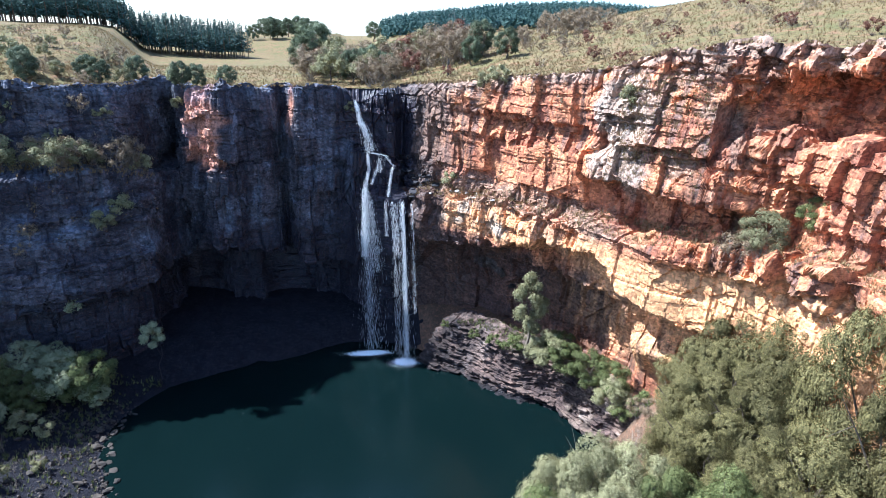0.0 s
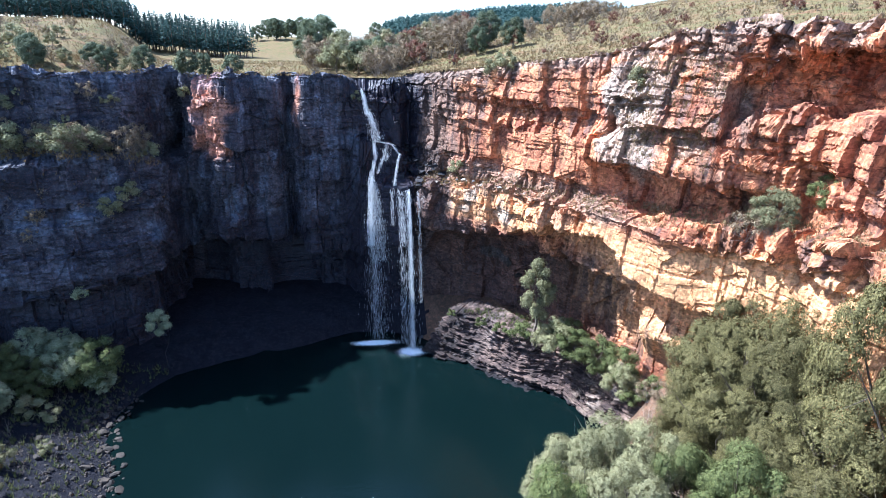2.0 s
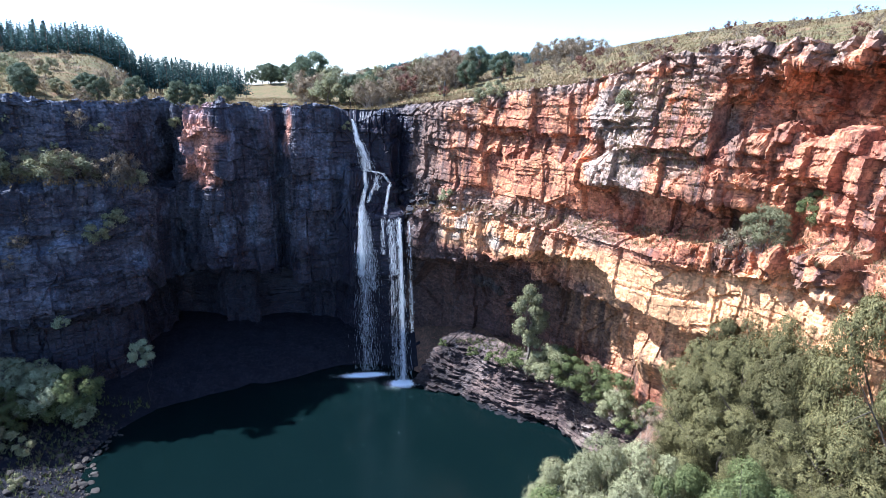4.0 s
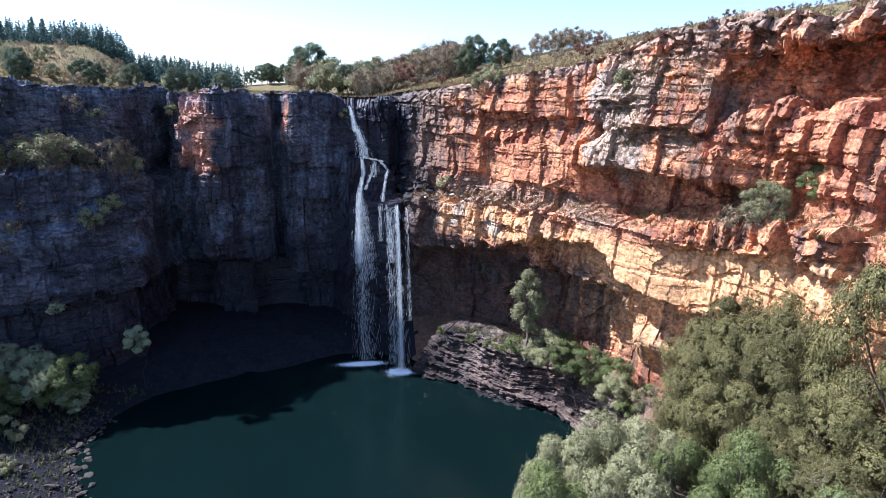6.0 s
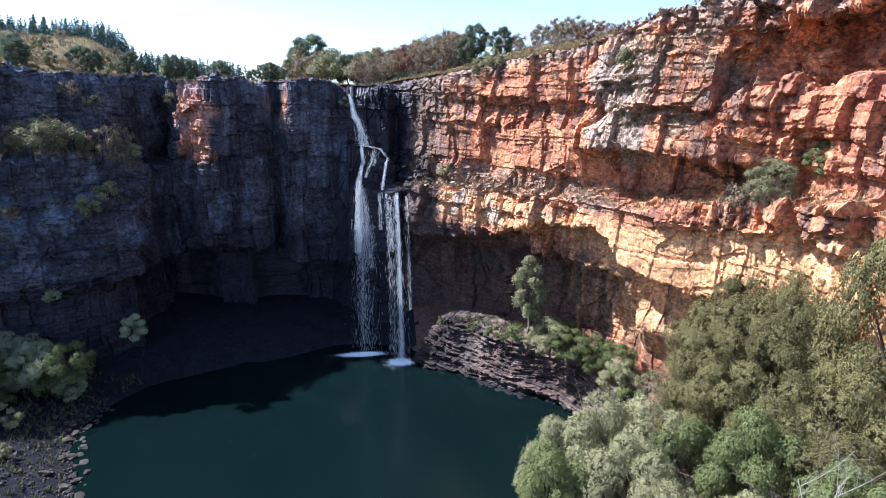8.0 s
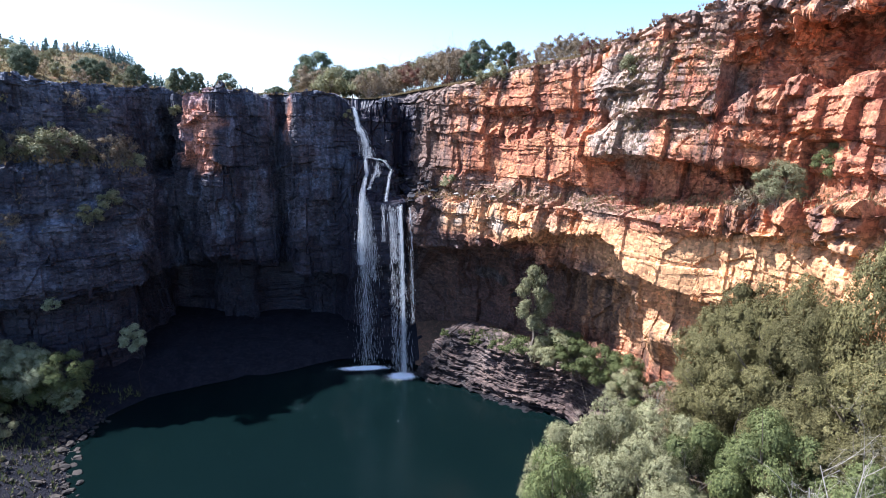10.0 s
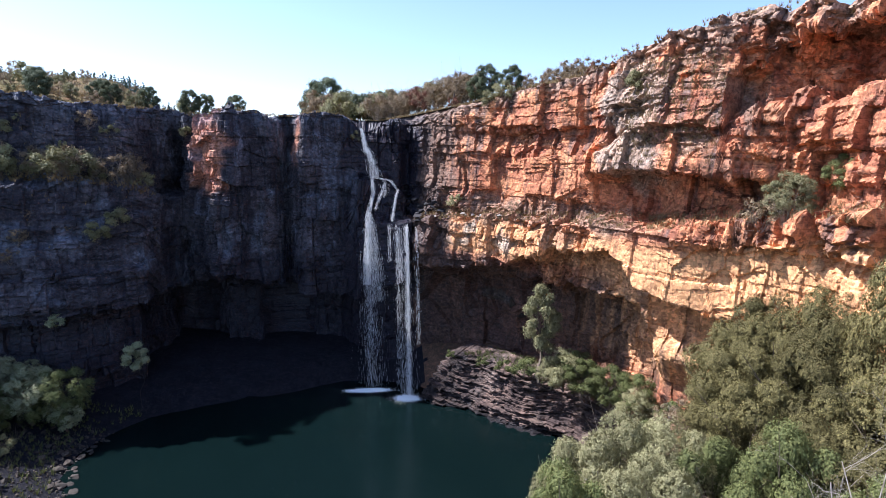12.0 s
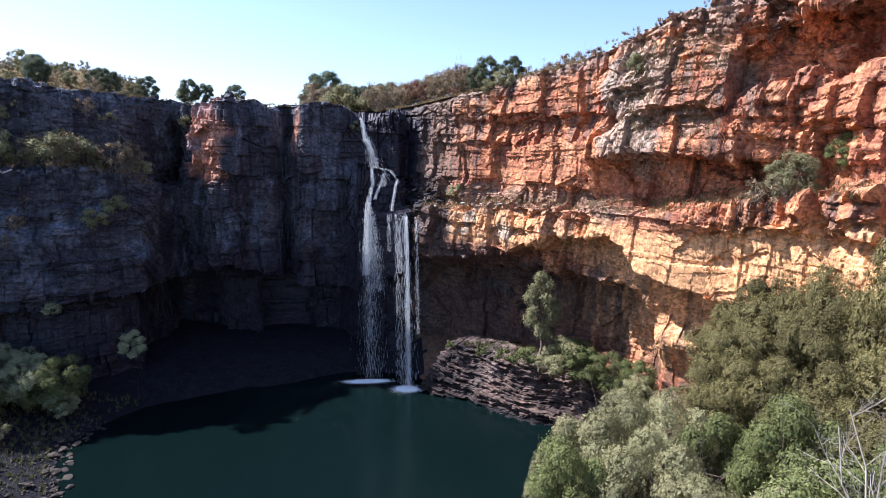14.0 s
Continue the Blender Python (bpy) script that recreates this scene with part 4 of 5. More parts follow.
for group_ in (olive, grey, green):
    for model in group_:
        if model.name not in used:
            put(model, 48, -78 - 3 * len(used), bank_z(46, -78), 1.0)
            used.add(model.name)

# ---- the waterfall ----
fall = thing("waterfall", "thin white waterfall in two main streams over dark wet rock", "waterfall")


def stream(name, x0, y0, z0, x1, y1, z1, width0, width1, cover, mat, seed):
    """Falling water: short narrow flecks along one arc, as many as cover that share of it."""
    rng = np.random.default_rng(seed)
    pieces = []
    run = math.dist((x0, y0, z0), (x1, y1, z1))
    steep = abs(z1 - z0) / math.hypot(x1 - x0, z1 - z0)
    strands = rng.normal(size=max(3, int(9 * (width0 + width1))))
    for i in range(int(cover * (width0 + width1) * 0.65 * run / 0.0105)):
        begin = rng.random()
        f = np.linspace(begin, min(1.0, begin + min(0.45, (0.3 + 1.2 * rng.random() ** 2) / run)), 5)
        u = rng.choice(strands) + 0.2 * rng.normal() if rng.random() < 0.25 else rng.normal()
        v = rng.normal()
        w = width0 + (width1 - width0) * f
        x = x0 + (x1 - x0) * np.sqrt(f) * 0.6 + (x1 - x0) * f * 0.4 + u * w * 0.3 + 0.03 * rng.normal()
        y = y0 + (y1 - y0) * np.sqrt(f) + v * w * 0.14
        z = z0 + (z1 - z0) * f + 0.1 * rng.normal()
        h = (0.004 + 0.015 * rng.random() ** 2) * np.array([0.35, 0.9, 1.0, 0.8, 0.3])
        turned = rng.uniform(-0.7, 0.7) * h
        a = np.stack([x - h * steep, y - turned, z - h * (1 - steep)], -1)
        b = np.stack([x + h * steep, y + turned, z + h * (1 - steep)], -1)
        k = np.arange(4) * 2
        pieces.append((np.stack([a, b], 1).reshape(-1, 3), np.stack([k, k + 1, k + 3, k + 2], 1)))
    return tagged(part(name, mesh_of(name, *joined(pieces), mat), fall), kind="stuff")


stream("upper_chute", -1.7, 2.6, 45.6, -0.6, 0.9, 41.2, 0.4, 0.9, 2.0, WHITE_WATER, 1)
stream("upper_veil", -0.6, 1.2, 42.0, 0.9, -0.6, 36.8, 0.9, 2.2, 0.6, WHITE_WATER, 2)
stream("upper_strand", -0.7, 1.0, 41.8, 1.5, -0.5, 37.0, 0.4, 0.6, 0.5, WHITE_WATER, 16)
stream("ledge_run", -0.6, -1.2, 36.9, 4.2, -1.9, 36.1, 0.22, 0.3, 0.9, WHITE_WATER, 9)
stream("step_spill", 0.4, -1.4, 36.8, 0.7, -2.0, 33.6, 0.55, 0.5, 1.8, WHITE_WATER, 8)
stream("step_spill", 0.8, -1.9, 34.0, -0.1, -2.6, 30.4, 0.5, 0.8, 1.7, WHITE_WATER, 23)
stream("left_core", -0.1, -2.5, 30.8, -0.5, -4.8, 18, 0.8, 1.2, 1.7, WHITE_WATER, 4)
stream("left_stream", -0.3, -3.6, 24, 0.3, -7.6, 0.1, 1.6, 2.6, 0.2, WHITE_WATER, 3)
stream("left_strand", -0.1, -2.6, 30.0, 1.6, -5.0, 15, 1.2, 2.6, 0.42, WHITE_WATER, 17)
stream("middle_strand", 2.6, -2.0, 34.4, 1.0, -2.8, 31.2, 0.5, 0.6, 0.8, WHITE_WATER, 14)
stream("middle_veil", 2.8, -1.8, 36.3, 2.4, -2.6, 33.4, 1.1, 1.0, 0.4, WHITE_WATER, 18)
stream("side_chute", 3.4, -1.9, 36.2, 5.0, -2.8, 34.6, 0.4, 0.5, 0.9, WHITE_WATER, 5)
stream("side_chute", 5.1, -2.7, 34.8, 3.9, -4.4, 29.3, 0.4, 0.5, 1.4, WHITE_WATER, 10)
stream("right_stream", 6.3, -5.3, 28.9, 6.7, -12.4, 0.1, 0.5, 0.75, 1.6, WHITE_WATER, 6)
stream("right_strand", 4.4, -5.1, 29.0, 5.2, -11.8, 2, 0.5, 1.2, 0.2, WHITE_WATER, 12)
stream("right_strand", 3.4, -5.0, 29.0, 3.5, -6.6, 22.5, 0.7, 0.9, 0.32, WHITE_WATER, 19)
stream("right_strand", 5.0, -5.2, 28.8, 5.4, -8.4, 19, 0.9, 0.9, 0.35, WHITE_WATER, 15)
stream("right_strand", 8.0, -5.5, 28.6, 8.3, -11.0, 9, 0.35, 0.6, 0.35, WHITE_WATER, 13)
stream("right_veil", 5.9, -5.2, 28.9, 6.3, -12.2, 0.1, 1.8, 2.4, 0.1, WHITE_WATER, 7)
stream("mist", 0.2, -2.0, 28, 0.8, -7.6, 0.2, 2.4, 4.4, 0.07, WHITE_WATER, 21)
stream("mist", 6.0, -6.5, 16, 6.4, -12.6, 0.2, 1.8, 3.4, 0.05, WHITE_WATER, 22)


# foam where the streams strike the pool
def foam_patch(name, cx, cy, rx, ry, count, seed, label):
    rng = np.random.default_rng(seed)
    pieces = []
    for i in range(count):
        a, r = rng.random() * 6.283, min(1.3, abs(rng.normal()) * 0.45)
        x, y = cx + math.cos(a) * rx * r, cy + math.sin(a) * ry * r
        s, h = (0.04 + 0.22 * rng.random()) * (1.2 - 0.8 * min(r, 1)), 0.02 + 0.45 * rng.random() * max(0, 1 - r) ** 2
        k = np.arange(6) * math.pi / 3 + rng.random()
        ring = np.stack([x + np.cos(k) * s * (0.7 + 0.6 * rng.random(6)), y + np.sin(k) * s * 0.7, np.full(6, -0.02)], -1)
        v = np.vstack([ring, [[x, y, h]]])
        pieces.append((v, np.stack([np.arange(6), (np.arange(6) + 1) % 6, np.full(6, 6)], 1)))
    tagged(new(name, mesh_of(name, *joined(pieces), FOAM)), label, "foam", kind="stuff")


foam_patch("foam", 6.4, -12.8, 3.4, 2.2, 2200, 1, "white foam churned up where the stream strikes the pool")
foam_patch("foam", -0.2, -9.0, 6.0, 1.5, 2600, 2, "white foam line under the left stream")
rng = np.random.default_rng(8)
flecks = []
for i in range(420):
    x, y = rng.normal() * 9 - 4, -10 - abs(rng.normal()) * 14
    s = 0.015 + 0.05 * rng.random() ** 2
    k = np.arange(5) * 2 * math.pi / 5
    v = np.vstack([np.stack([x + np.cos(k) * s, y + np.sin(k) * s, np.full(5, 0.002)], -1), [[x, y, 0.03]]])
    flecks.append((v, np.stack([np.arange(5), (np.arange(5) + 1) % 5, np.full(5, 5)], 1)))
tagged(new("foam_flecks", mesh_of("foam_flecks", *joined(flecks), FOAM)), "small white foam flecks drifting on the dark pool", "foam", kind="stuff")


# ---- the bedded shelf along the eastern shore ----
def build_shelf():
    a = int(np.argmin(np.hypot(shore_curve[:, 0] - 9.5, shore_curve[:, 1] + 12)))
    b = int(np.argmin(np.hypot(shore_curve[:, 0] - 29.5, shore_curve[:, 1] + 48)))
    line, s = spline(shore_curve[a:b:4], 0.14)
    d = np.gradient(blur(line[:, :2], 10), axis=0)
    d /= np.linalg.norm(d, axis=1)[:, None]
    away = np.stack([-d[:, 1], d[:, 0]], 1)
    z = np.linspace(-1.2, 7.3, 130)[:, None] + 0.0 * s[None, :]
    ss = s[None, :] + 0 * z
    zero = 0 * z
    dip = z + 0.09 * (ss - 15) * 0.5 + 0.35 * vnoise(ss * 0.12, zero, zero, 70)
    step = 0.24
    k = np.floor(dip / step + 0.6 * vnoise(ss * 0.05, zero, zero, 71))
    width = 0.7 + 1.9 * hash01(k, k * 0, k * 0, 72)
    cell = np.floor((ss + 5 * hash01(k, k * 0, k * 0, 73)) / width)
    o = -0.62 * k * step - 0.0 * z + 0.9 * (hash01(k, k * 0, k * 0, 74) - 0.5) + 1.0 * (hash01(cell, k, k * 0, 75) - 0.5)
    o = o + 1.7 * vnoise(ss * 0.12, z * 0.1, zero, 76) + 0.3 * fbm(ss * 0.8, z * 0.8, zero, 77, 4)
    x = line[:, 0] - away[:, 0] * o
    y = line[:, 1] - away[:, 1] * o
    for j in range(6):
        e = 0.9 * (j + 1)
        x = np.vstack([x, x[129] + away[:, 0] * e])
        y = np.vstack([y, y[129] + away[:, 1] * e])
        z = np.vstack([z, 7.3 + 0.12 * e + 0.35 * fbm(x[-1] * 0.7, y[-1] * 0.7, 0 * s, 78, 3) - (1.5 if j == 5 else 0)])
    me = mesh_of("shelf", np.stack([x, y, z], -1).reshape(-1, 3), grid_faces(*x.shape), ROCK_SHORE)
    t = np.vstack([dip, np.zeros((6, len(s))) + 30])
    rag = fbm(x * 0.4, y * 0.4, z * 0.4, 79, 4)
    # dark mask: wet along the waterline, and darker towards the western end
    for key, values in (("wet_shade", np.maximum(smooth(0.9, 0.2, z), 0.85 * smooth(23, 14, x + 2 * rag) * smooth(-0.9, 0.3, rag))), ("lichen", 0.35 * smooth(0.1, 0.8, rag)),
                        ("tone", 0.5 + 0.4 * rag), ("pale", 0.7 * smooth(22, 30, x) * smooth(-0.3, 0.7, rag))):
        at = me.attributes.new(key, "FLOAT", "POINT")
        at.data.foreach_set("value", np.clip(values, 0, 1).astype(np.float32).ravel())
    tagged(new("rock_shelf", me), "dark thinly bedded rock shelf sloping into the pool", "rock ledge", kind="structure")


build_shelf()


# ---- loose rocks ----
def rock_mesh(seed, mat, angular=0.5):
    bm = bmesh.new()
    bmesh.ops.create_icosphere(bm, subdivisions=2, radius=0.5)
    rr = random.Random(seed)
    cuts = [(Vector((rr.gauss(0, 1), rr.gauss(0, 1), rr.gauss(0, 1))).normalized(), rr.uniform(0.2, 0.4)) for _ in range(13)]
    for v in bm.verts:
        for nrm, dist in cuts:
            over = v.co.dot(nrm) - dist
            if over > 0:
                v.co -= nrm * over
        v.co *= 1 + 0.06 * noise.noise(v.co * 4 + Vector((seed, 0, 0)))
        v.co.z *= 0.72
    me = bpy.data.meshes.new("rock")
    bm.to_mesh(me)
    bm.free()
    me.materials.append(mat)
    return me


def loose_rock_material(name, a, b_):
    mat, n, l, b = nodes_of(name)
    pos = stretched(n, l, (1, 1, 1))
    o = n.new("ShaderNodeObjectInfo")
    c = mix_colour(n, l, o.outputs["Random"], a, b_)
    f = noise_tex(n, l, pos, 3.0, 6, 0.65)
    c = mix_colour(n, l, ramp(n, l, f, 0.45, 0.7), c, tuple(0.4 * v for v in a))
    l.new(c, b.inputs["Base Color"])
    b.inputs["Roughness"].default_value = 0.88
    bump(n, l, f, 0.6, 0.08, b)
    return mat


SHORE_STONE = loose_rock_material("shore_boulders", (0.028, 0.021, 0.016), (0.078, 0.058, 0.043))
PALE_STONE = loose_rock_material("pale_boulders", (0.42, 0.37, 0.31), (0.58, 0.53, 0.46))
shore_rocks = [rock_mesh(300 + i, SHORE_STONE) for i in range(6)]
pale_rocks = [rock_mesh(320 + i, PALE_STONE) for i in range(4)]
rr = random.Random(21)


def put_rock(me, x, y, z, size, label, group, flat=1.0):
    ob = new("boulder", me)
    ob.matrix_world = Matrix.Translation((x, y, z + size * 0.12)) @ Matrix.Rotation(rr.uniform(0, 6.28), 4, "Z") @ Matrix.Rotation(rr.uniform(-0.4, 0.4), 4, "X") @ Matrix.Diagonal((size * rr.uniform(0.8, 1.4), size, size * flat, 1))
    return tagged(ob, label, "rock", group)


count = 0
while count < 190:
    x, y = rr.uniform(-56, -32), rr.uniform(-56, -24)
    d = float(side_of(np.array([x]), np.array([y]), shore_curve[::2])[0])
    if -1.2 < d < 13 and rr.random() < math.exp(-max(0, d) / 6):
        size = rr.choice((0.35, 0.45, 0.6, 0.8, 1.0, 1.3)) * rr.uniform(0.8, 1.2)
        put_rock(rr.choice(shore_rocks), x, y, max(bank_z(x, y), -0.1), size, "brown angular boulder on the stony western shore", "boulders of the western shore", 0.8)
        count += 1


# ---- shrubs and trees round the gorge ----
big_bush = [make_tree("bush", look_, 205 + i, 6.5, 3.5, leaf_, 200, 120, 0.065, 0.05, "bush") for i, (look_, leaf_) in enumerate((
    ("large green bush on the pool's shore, leaves paled to look sunlit", LEAF_SUNLIT), ("large green leafy bush beside the pool", LEAF_GREEN), ("large grey-green bush rooted among rocks", LEAF_GREY)))]
shrub_green = [make_tree("shrub", "grey-green leafy shrub on the rocks", 200 + i, 3.2, 1.9, LEAF_GREY, 54, 46, 0.11, 0.1, "shrub") for i in range(2)]
shrub_fresh = [make_tree("shrub", "green leafy shrub in the gorge", 210 + i, 3.4, 2.1, LEAF_GREEN, 54, 46, 0.12, 0.08, "shrub") for i in range(2)]
shrub_dry = [make_bare("dry_shrub", "dry grey-brown twiggy shrub without leaves", 220 + i, 3.2, 1.9, BARK_TWIG, 4, thick=0.006) for i in range(3)]
shrub_brown = [make_bare("thicket_shrub", "brown thicket shrub with a few dry leaves", 230 + i, 4.4, 2.6, BARK_TWIG, 5, depth=1, leaf_mat=LEAF_DRY, leaves=34) for i in range(3)]
shrub_red = [make_bare("russet_shrub", "russet shrub with dry reddish leaves", 240, 4.0, 2.4, BARK, 5, depth=1, leaf_mat=LEAF_RED, leaves=44)]
plain_tree = [make_tree("plateau_tree", "small dark green tree standing on the grassland", 250 + i, 6.5, 2.8, LEAF_BUSH, 170, 80, 0.1, 0.04) for i in range(2)]
spent = set()


def plant(models, x, y, z, size, base):
    """One plant of the given height, from the next of its models."""
    model = models[int(abs(x * 7 + y * 3)) % len(models)]
    for candidate in models:
        if candidate.name not in spent:
            model = candidate
    k = size / base
    if model.name not in spent:
        spent.add(model.name)
        return put(model, x, y, z - 0.08, k)
    return put_copy(model, x, y, z - 0.08, k)


# western shore
for x, y, size in ((-43.6, -22.6, 8.4), (-47, -23.5, 8.0), (-49.5, -20, 7.0), (-53, -21, 7.5), (-51, -26, 6), (-56, -27, 8), (-42.5, -23.5, 4), (-58, -33, 7), (-55, -38, 6),
                   (-49, -31, 3.2), (-47, -42, 2.8), (-43.5, -38.5, 1.8), (-51, -46, 4), (-53, -33, 6), (-49.5, -27.5, 5), (-55, -46, 7), (-46, -31.5, 2.6), (-58, -41, 8), (-45, -47, 2.2)):
    plant(big_bush[:2] if size > 3.9 else shrub_green, x, y, bank_z(x, y), size, 6.5 if size > 3.9 else 3.2)
for x, y, size in ((-44.5, -37.6, 1.6), (-42, -39.6, 1.3), (-46, -39.5, 2.0), (-41.2, -43, 1.4), (-44, -43, 1.8), (-39.6, -41, 1.0), (-49, -36, 3.0), (-46.5, -27.5, 2.6), (-53, -42, 3.4), (-44, -34.5, 1.6)):
    plant(shrub_dry, x, y, bank_z(x, y), size, 3.2)
lone = make_tree("slender_tree", "small-crowned tree in the shade below the western cliff", 280, 11.5, 1.9, LEAF_SUNLIT, 90, 110, 0.085, 0.62, bark=BARK_DARK, thick=0.007)
put(lone, -35.5, -16.8, bank_z(-35.5, -16.8) - 0.1, 1.0)
pole = make_tree("pole_tree", "thin bare-stemmed plant with a small leafy tuft", 281, 10, 0.75, LEAF_SUNLIT, 54, 60, 0.09, 0.88, bark=BARK_DARK, thick=0.006)
put(pole, -46.2, -17.0, bank_z(-46.2, -17.0) - 0.1, (16.6 - bank_z(-46.2, -17.0)) / 10)
# thicket on the plateau behind the falls
for i in range(64):
    x, y = rr.uniform(-13, 24), rr.uniform(9, 44)
    if (x < -4 and y < 20) or (x > 12 and y < 13):
        continue
    plant(shrub_red if i % 11 == 3 else (shrub_green if i % 4 == 1 else shrub_brown), x, y, ground_z(x, y), rr.uniform(3.4, 5.6) + 0.09 * (y - 9), 3.2 if i % 4 == 1 and i % 11 != 3 else 4.3)
for i in range(24):
    x = rr.uniform(22, 62)
    y = rr.uniform(14, 34) + (x - 22) * 0.35
    plant(shrub_brown, x, y, ground_z(x, y), rr.uniform(3.0, 5.4), 4.3)
for i in range(170):
    x = rr.uniform(14, 85)
    y = rr.uniform(-44, 30)
    if (x - 20) * 0.79 + (y + 11.5) * 0.61 < 4:
        continue
    plant((shrub_dry, shrub_brown, shrub_brown, shrub_red)[i % 4], x, y, ground_z(x, y), rr.uniform(0.7, 2.4), (3.2, 4.3, 4.3, 4.0)[i % 4])
for x, y, size in ((-11.4, 43, 11.2), (-14.5, 46, 8.5), (-2.2, 25, 6.6), (1.5, 27, 7.4), (5, 24, 5.4), (24.6, 20, 7.2), (27.8, 10, 5.6), (21.5, 14, 5.4), (-24.4, 6, 4.4), (-29.8, 7, 4.2), (-32.2, 5.8, 4.6), (-40.2, 8.5, 4.6), (-43.6, 0.5, 4.4), (-46, 2, 4.2), (-52.6, -3.5, 4.6),
                   (-53.8, -1.5, 4.6), (-58, 4, 4), (-41, 4, 2.8), (-34, 9, 3.2), (-50, 1, 2.4)):
    plant(plain_tree if size > 4 else shrub_green, x, y, ground_z(x, y), size, 6.5 if size > 4 else 3.2)
for i in range(70):
    x, y = rr.uniform(-84, -40), rr.uniform(-4, 30)
    plant((shrub_dry, shrub_green, shrub_brown)[i % 3], x, y, ground_z(x, y), rr.uniform(0.8, 2.2), 3.2)
for i in range(16):
    x, y = rr.uniform(-85, 10), rr.uniform(335, 375)
    plant(plain_tree, x, y, ground_z(x, y), rr.uniform(9, 14), 6.5)

# ---- the pine plantation ----
pines = [make_pine("pine_tree", "tall dark plantation pine with a bare lower trunk", 400 + i, 14.0) for i in range(4)]
rows_ = [(i, j) for j in range(8) for i in range(32)]
for k, (i, j) in enumerate(rows_):
    x = -62 - 3.6 * i + rr.uniform(-1, 1) - j * 3.0
    y = 238 - 1.9 * i + j * 5.5 + rr.uniform(-1, 1)
    z = ground_z(x, y) - 0.1
    if k < 4:
        put(pines[k], x, y, z, rr.uniform(1.2, 1.4))
    else:
        put_copy(pines[k % 4], x, y, z, rr.uniform(1.12, 1.42))


def far_woods():
    rng = np.random.default_rng(77)
    n = 5200
    x, y = rng.uniform(20, 560, n), rng.uniform(500, 700, n)
    z = plateau(x, y)
    h = rng.uniform(9, 15, n)
    k = 9
    cs = np.repeat(np.stack([x, y, z], -1), k, axis=0)
    f = np.tile(np.linspace(0.25, 1, k), n)
    hh = np.repeat(h, k)
    cs[:, 2] += f * hh
    spread = (1.05 - f) * 3.2 + 0.5
    cs[:, 0] += rng.normal(size=n * k) * spread * 0.5
    cs[:, 1] += rng.normal(size=n * k) * spread * 0.5
    nn = rng.normal(size=(n * k, 3)) * 0.7 + np.array([0, -0.5, 0.6])
    nn /= np.linalg.norm(nn, axis=1)[:, None]
    me = mesh_of("far_woods", *leaf_quads(cs, nn, spread * 0.8 + 0.4, rng, 0.8), LEAF_DARK)
    tagged(new("far_woods", me), "dark green conifer forest covering the distant hill", "forest", kind="stuff")


far_woods()

# ---- plants on the cliffs ----
# the tree and bushes on the shelf under the eastern overhang
shelf_tree = make_tree("shelf_tree", "slender grey-green tree rising from the rock shelf", 260, 12.5, 2.7, LEAF_GREY, 150, 110, 0.12, 0.22)
put(shelf_tree, 25.4, -25.6, 7.5, 1.0, None, 1.19)
for x, y, size in ((28.2, -28.6, 6.2), (30.2, -31, 5.6), (23.6, -23.8, 3.4), (32.6, -34.5, 6), (34.6, -38, 6), (21, -21, 2.2), (18, -18, 1.8), (13.5, -13.5, 1.4), (30, -28, 6), (33.5, -40.5, 5), (26.8, -27.4, 4.4)):
    plant(big_bush[1:] if size > 4 else shrub_fresh, x, y, max(bank_z(x, y), 7.2), size, 6.5 if size > 4 else 3.4)


for i, (x, y, size) in enumerate(((33.6, -38.4, 2.6), (35, -40.6, 3.2), (36.6, -43.4, 3.4), (35.4, -45.2, 3.0), (38, -46.4, 3.4), (34.2, -42.6, 2.4), (32.6, -46, 2.2), (34, -48.4, 3.0), (31.6, -49, 2.4), (36, -48.5, 3.6))):
    plant((shrub_brown, shrub_dry, shrub_fresh)[i % 3], x, y, max(bank_z(x, y), 7.2 if y > -45.5 else 0), size, (4.3, 3.2, 3.4)[i % 3])


# a place on the face of the cliff, by the plan and a height
def face_places(ks, zs, dig=0.1):
    """Places on the face for columns of the rim and heights."""
    spots = []
    for k, z in zip(ks, zs):
        i = int(np.clip(k - cut0, 0, FACE_Z.shape[1] - 1))
        j = int(np.argmin(np.abs(FACE_Z[:, i] - z)))
        spots.append((FACE_X[j, i] - out[k, 0] * dig, FACE_Y[j, i] - out[k, 1] * dig, FACE_Z[j, i] - 0.1))
    return np.array(spots)


def cling(models, x, y, z, size, base, dig=0.25):
    k = int(np.argmin(np.hypot(rim[:, 0] - x, rim[:, 1] - y)))
    px, py, pz = face_places([k], [z], dig)[0]
    return plant(models, px, py, pz, size, base)


# western bench
for x, y, z, size in ((-46.5, -7, 36.8, 4.2), (-49, -8.4, 36.6, 4.4), (-55, -11, 36.8, 4.6), (-50, -9, 36.6, 4), (-53, -10, 36.8, 3.6), (-57, -12, 37, 4.2), (-44.2, -5.5, 36.0, 2.8), (-60, -13, 37, 4)):
    cling(shrub_green, x, y, z, size, 3.2)
for x, y, z, size in ((-41.5, -2.5, 35.4, 5.0), (-43.4, -4.4, 35.8, 4.4), (-47.2, -7.5, 36.8, 4.6), (-51, -9.3, 36.8, 4.4), (-48, -8, 36.8, 3.6), (-45.3, -6, 36.4, 3.4), (-52, -9.6, 36.6, 3.4), (-42.5, -3.4, 30, 1.6), (-47, -7.4, 28, 1.8), (-51, -9, 31, 1.8), (-55, -11, 26, 2)):
    cling(shrub_brown if size > 3 else shrub_dry, x, y, z, size, 4.3 if size > 3 else 3.2)
# eastern face
cling(big_bush[2:], 44.9, -50.4, 34.6, 5.2, 6.5, -0.6)
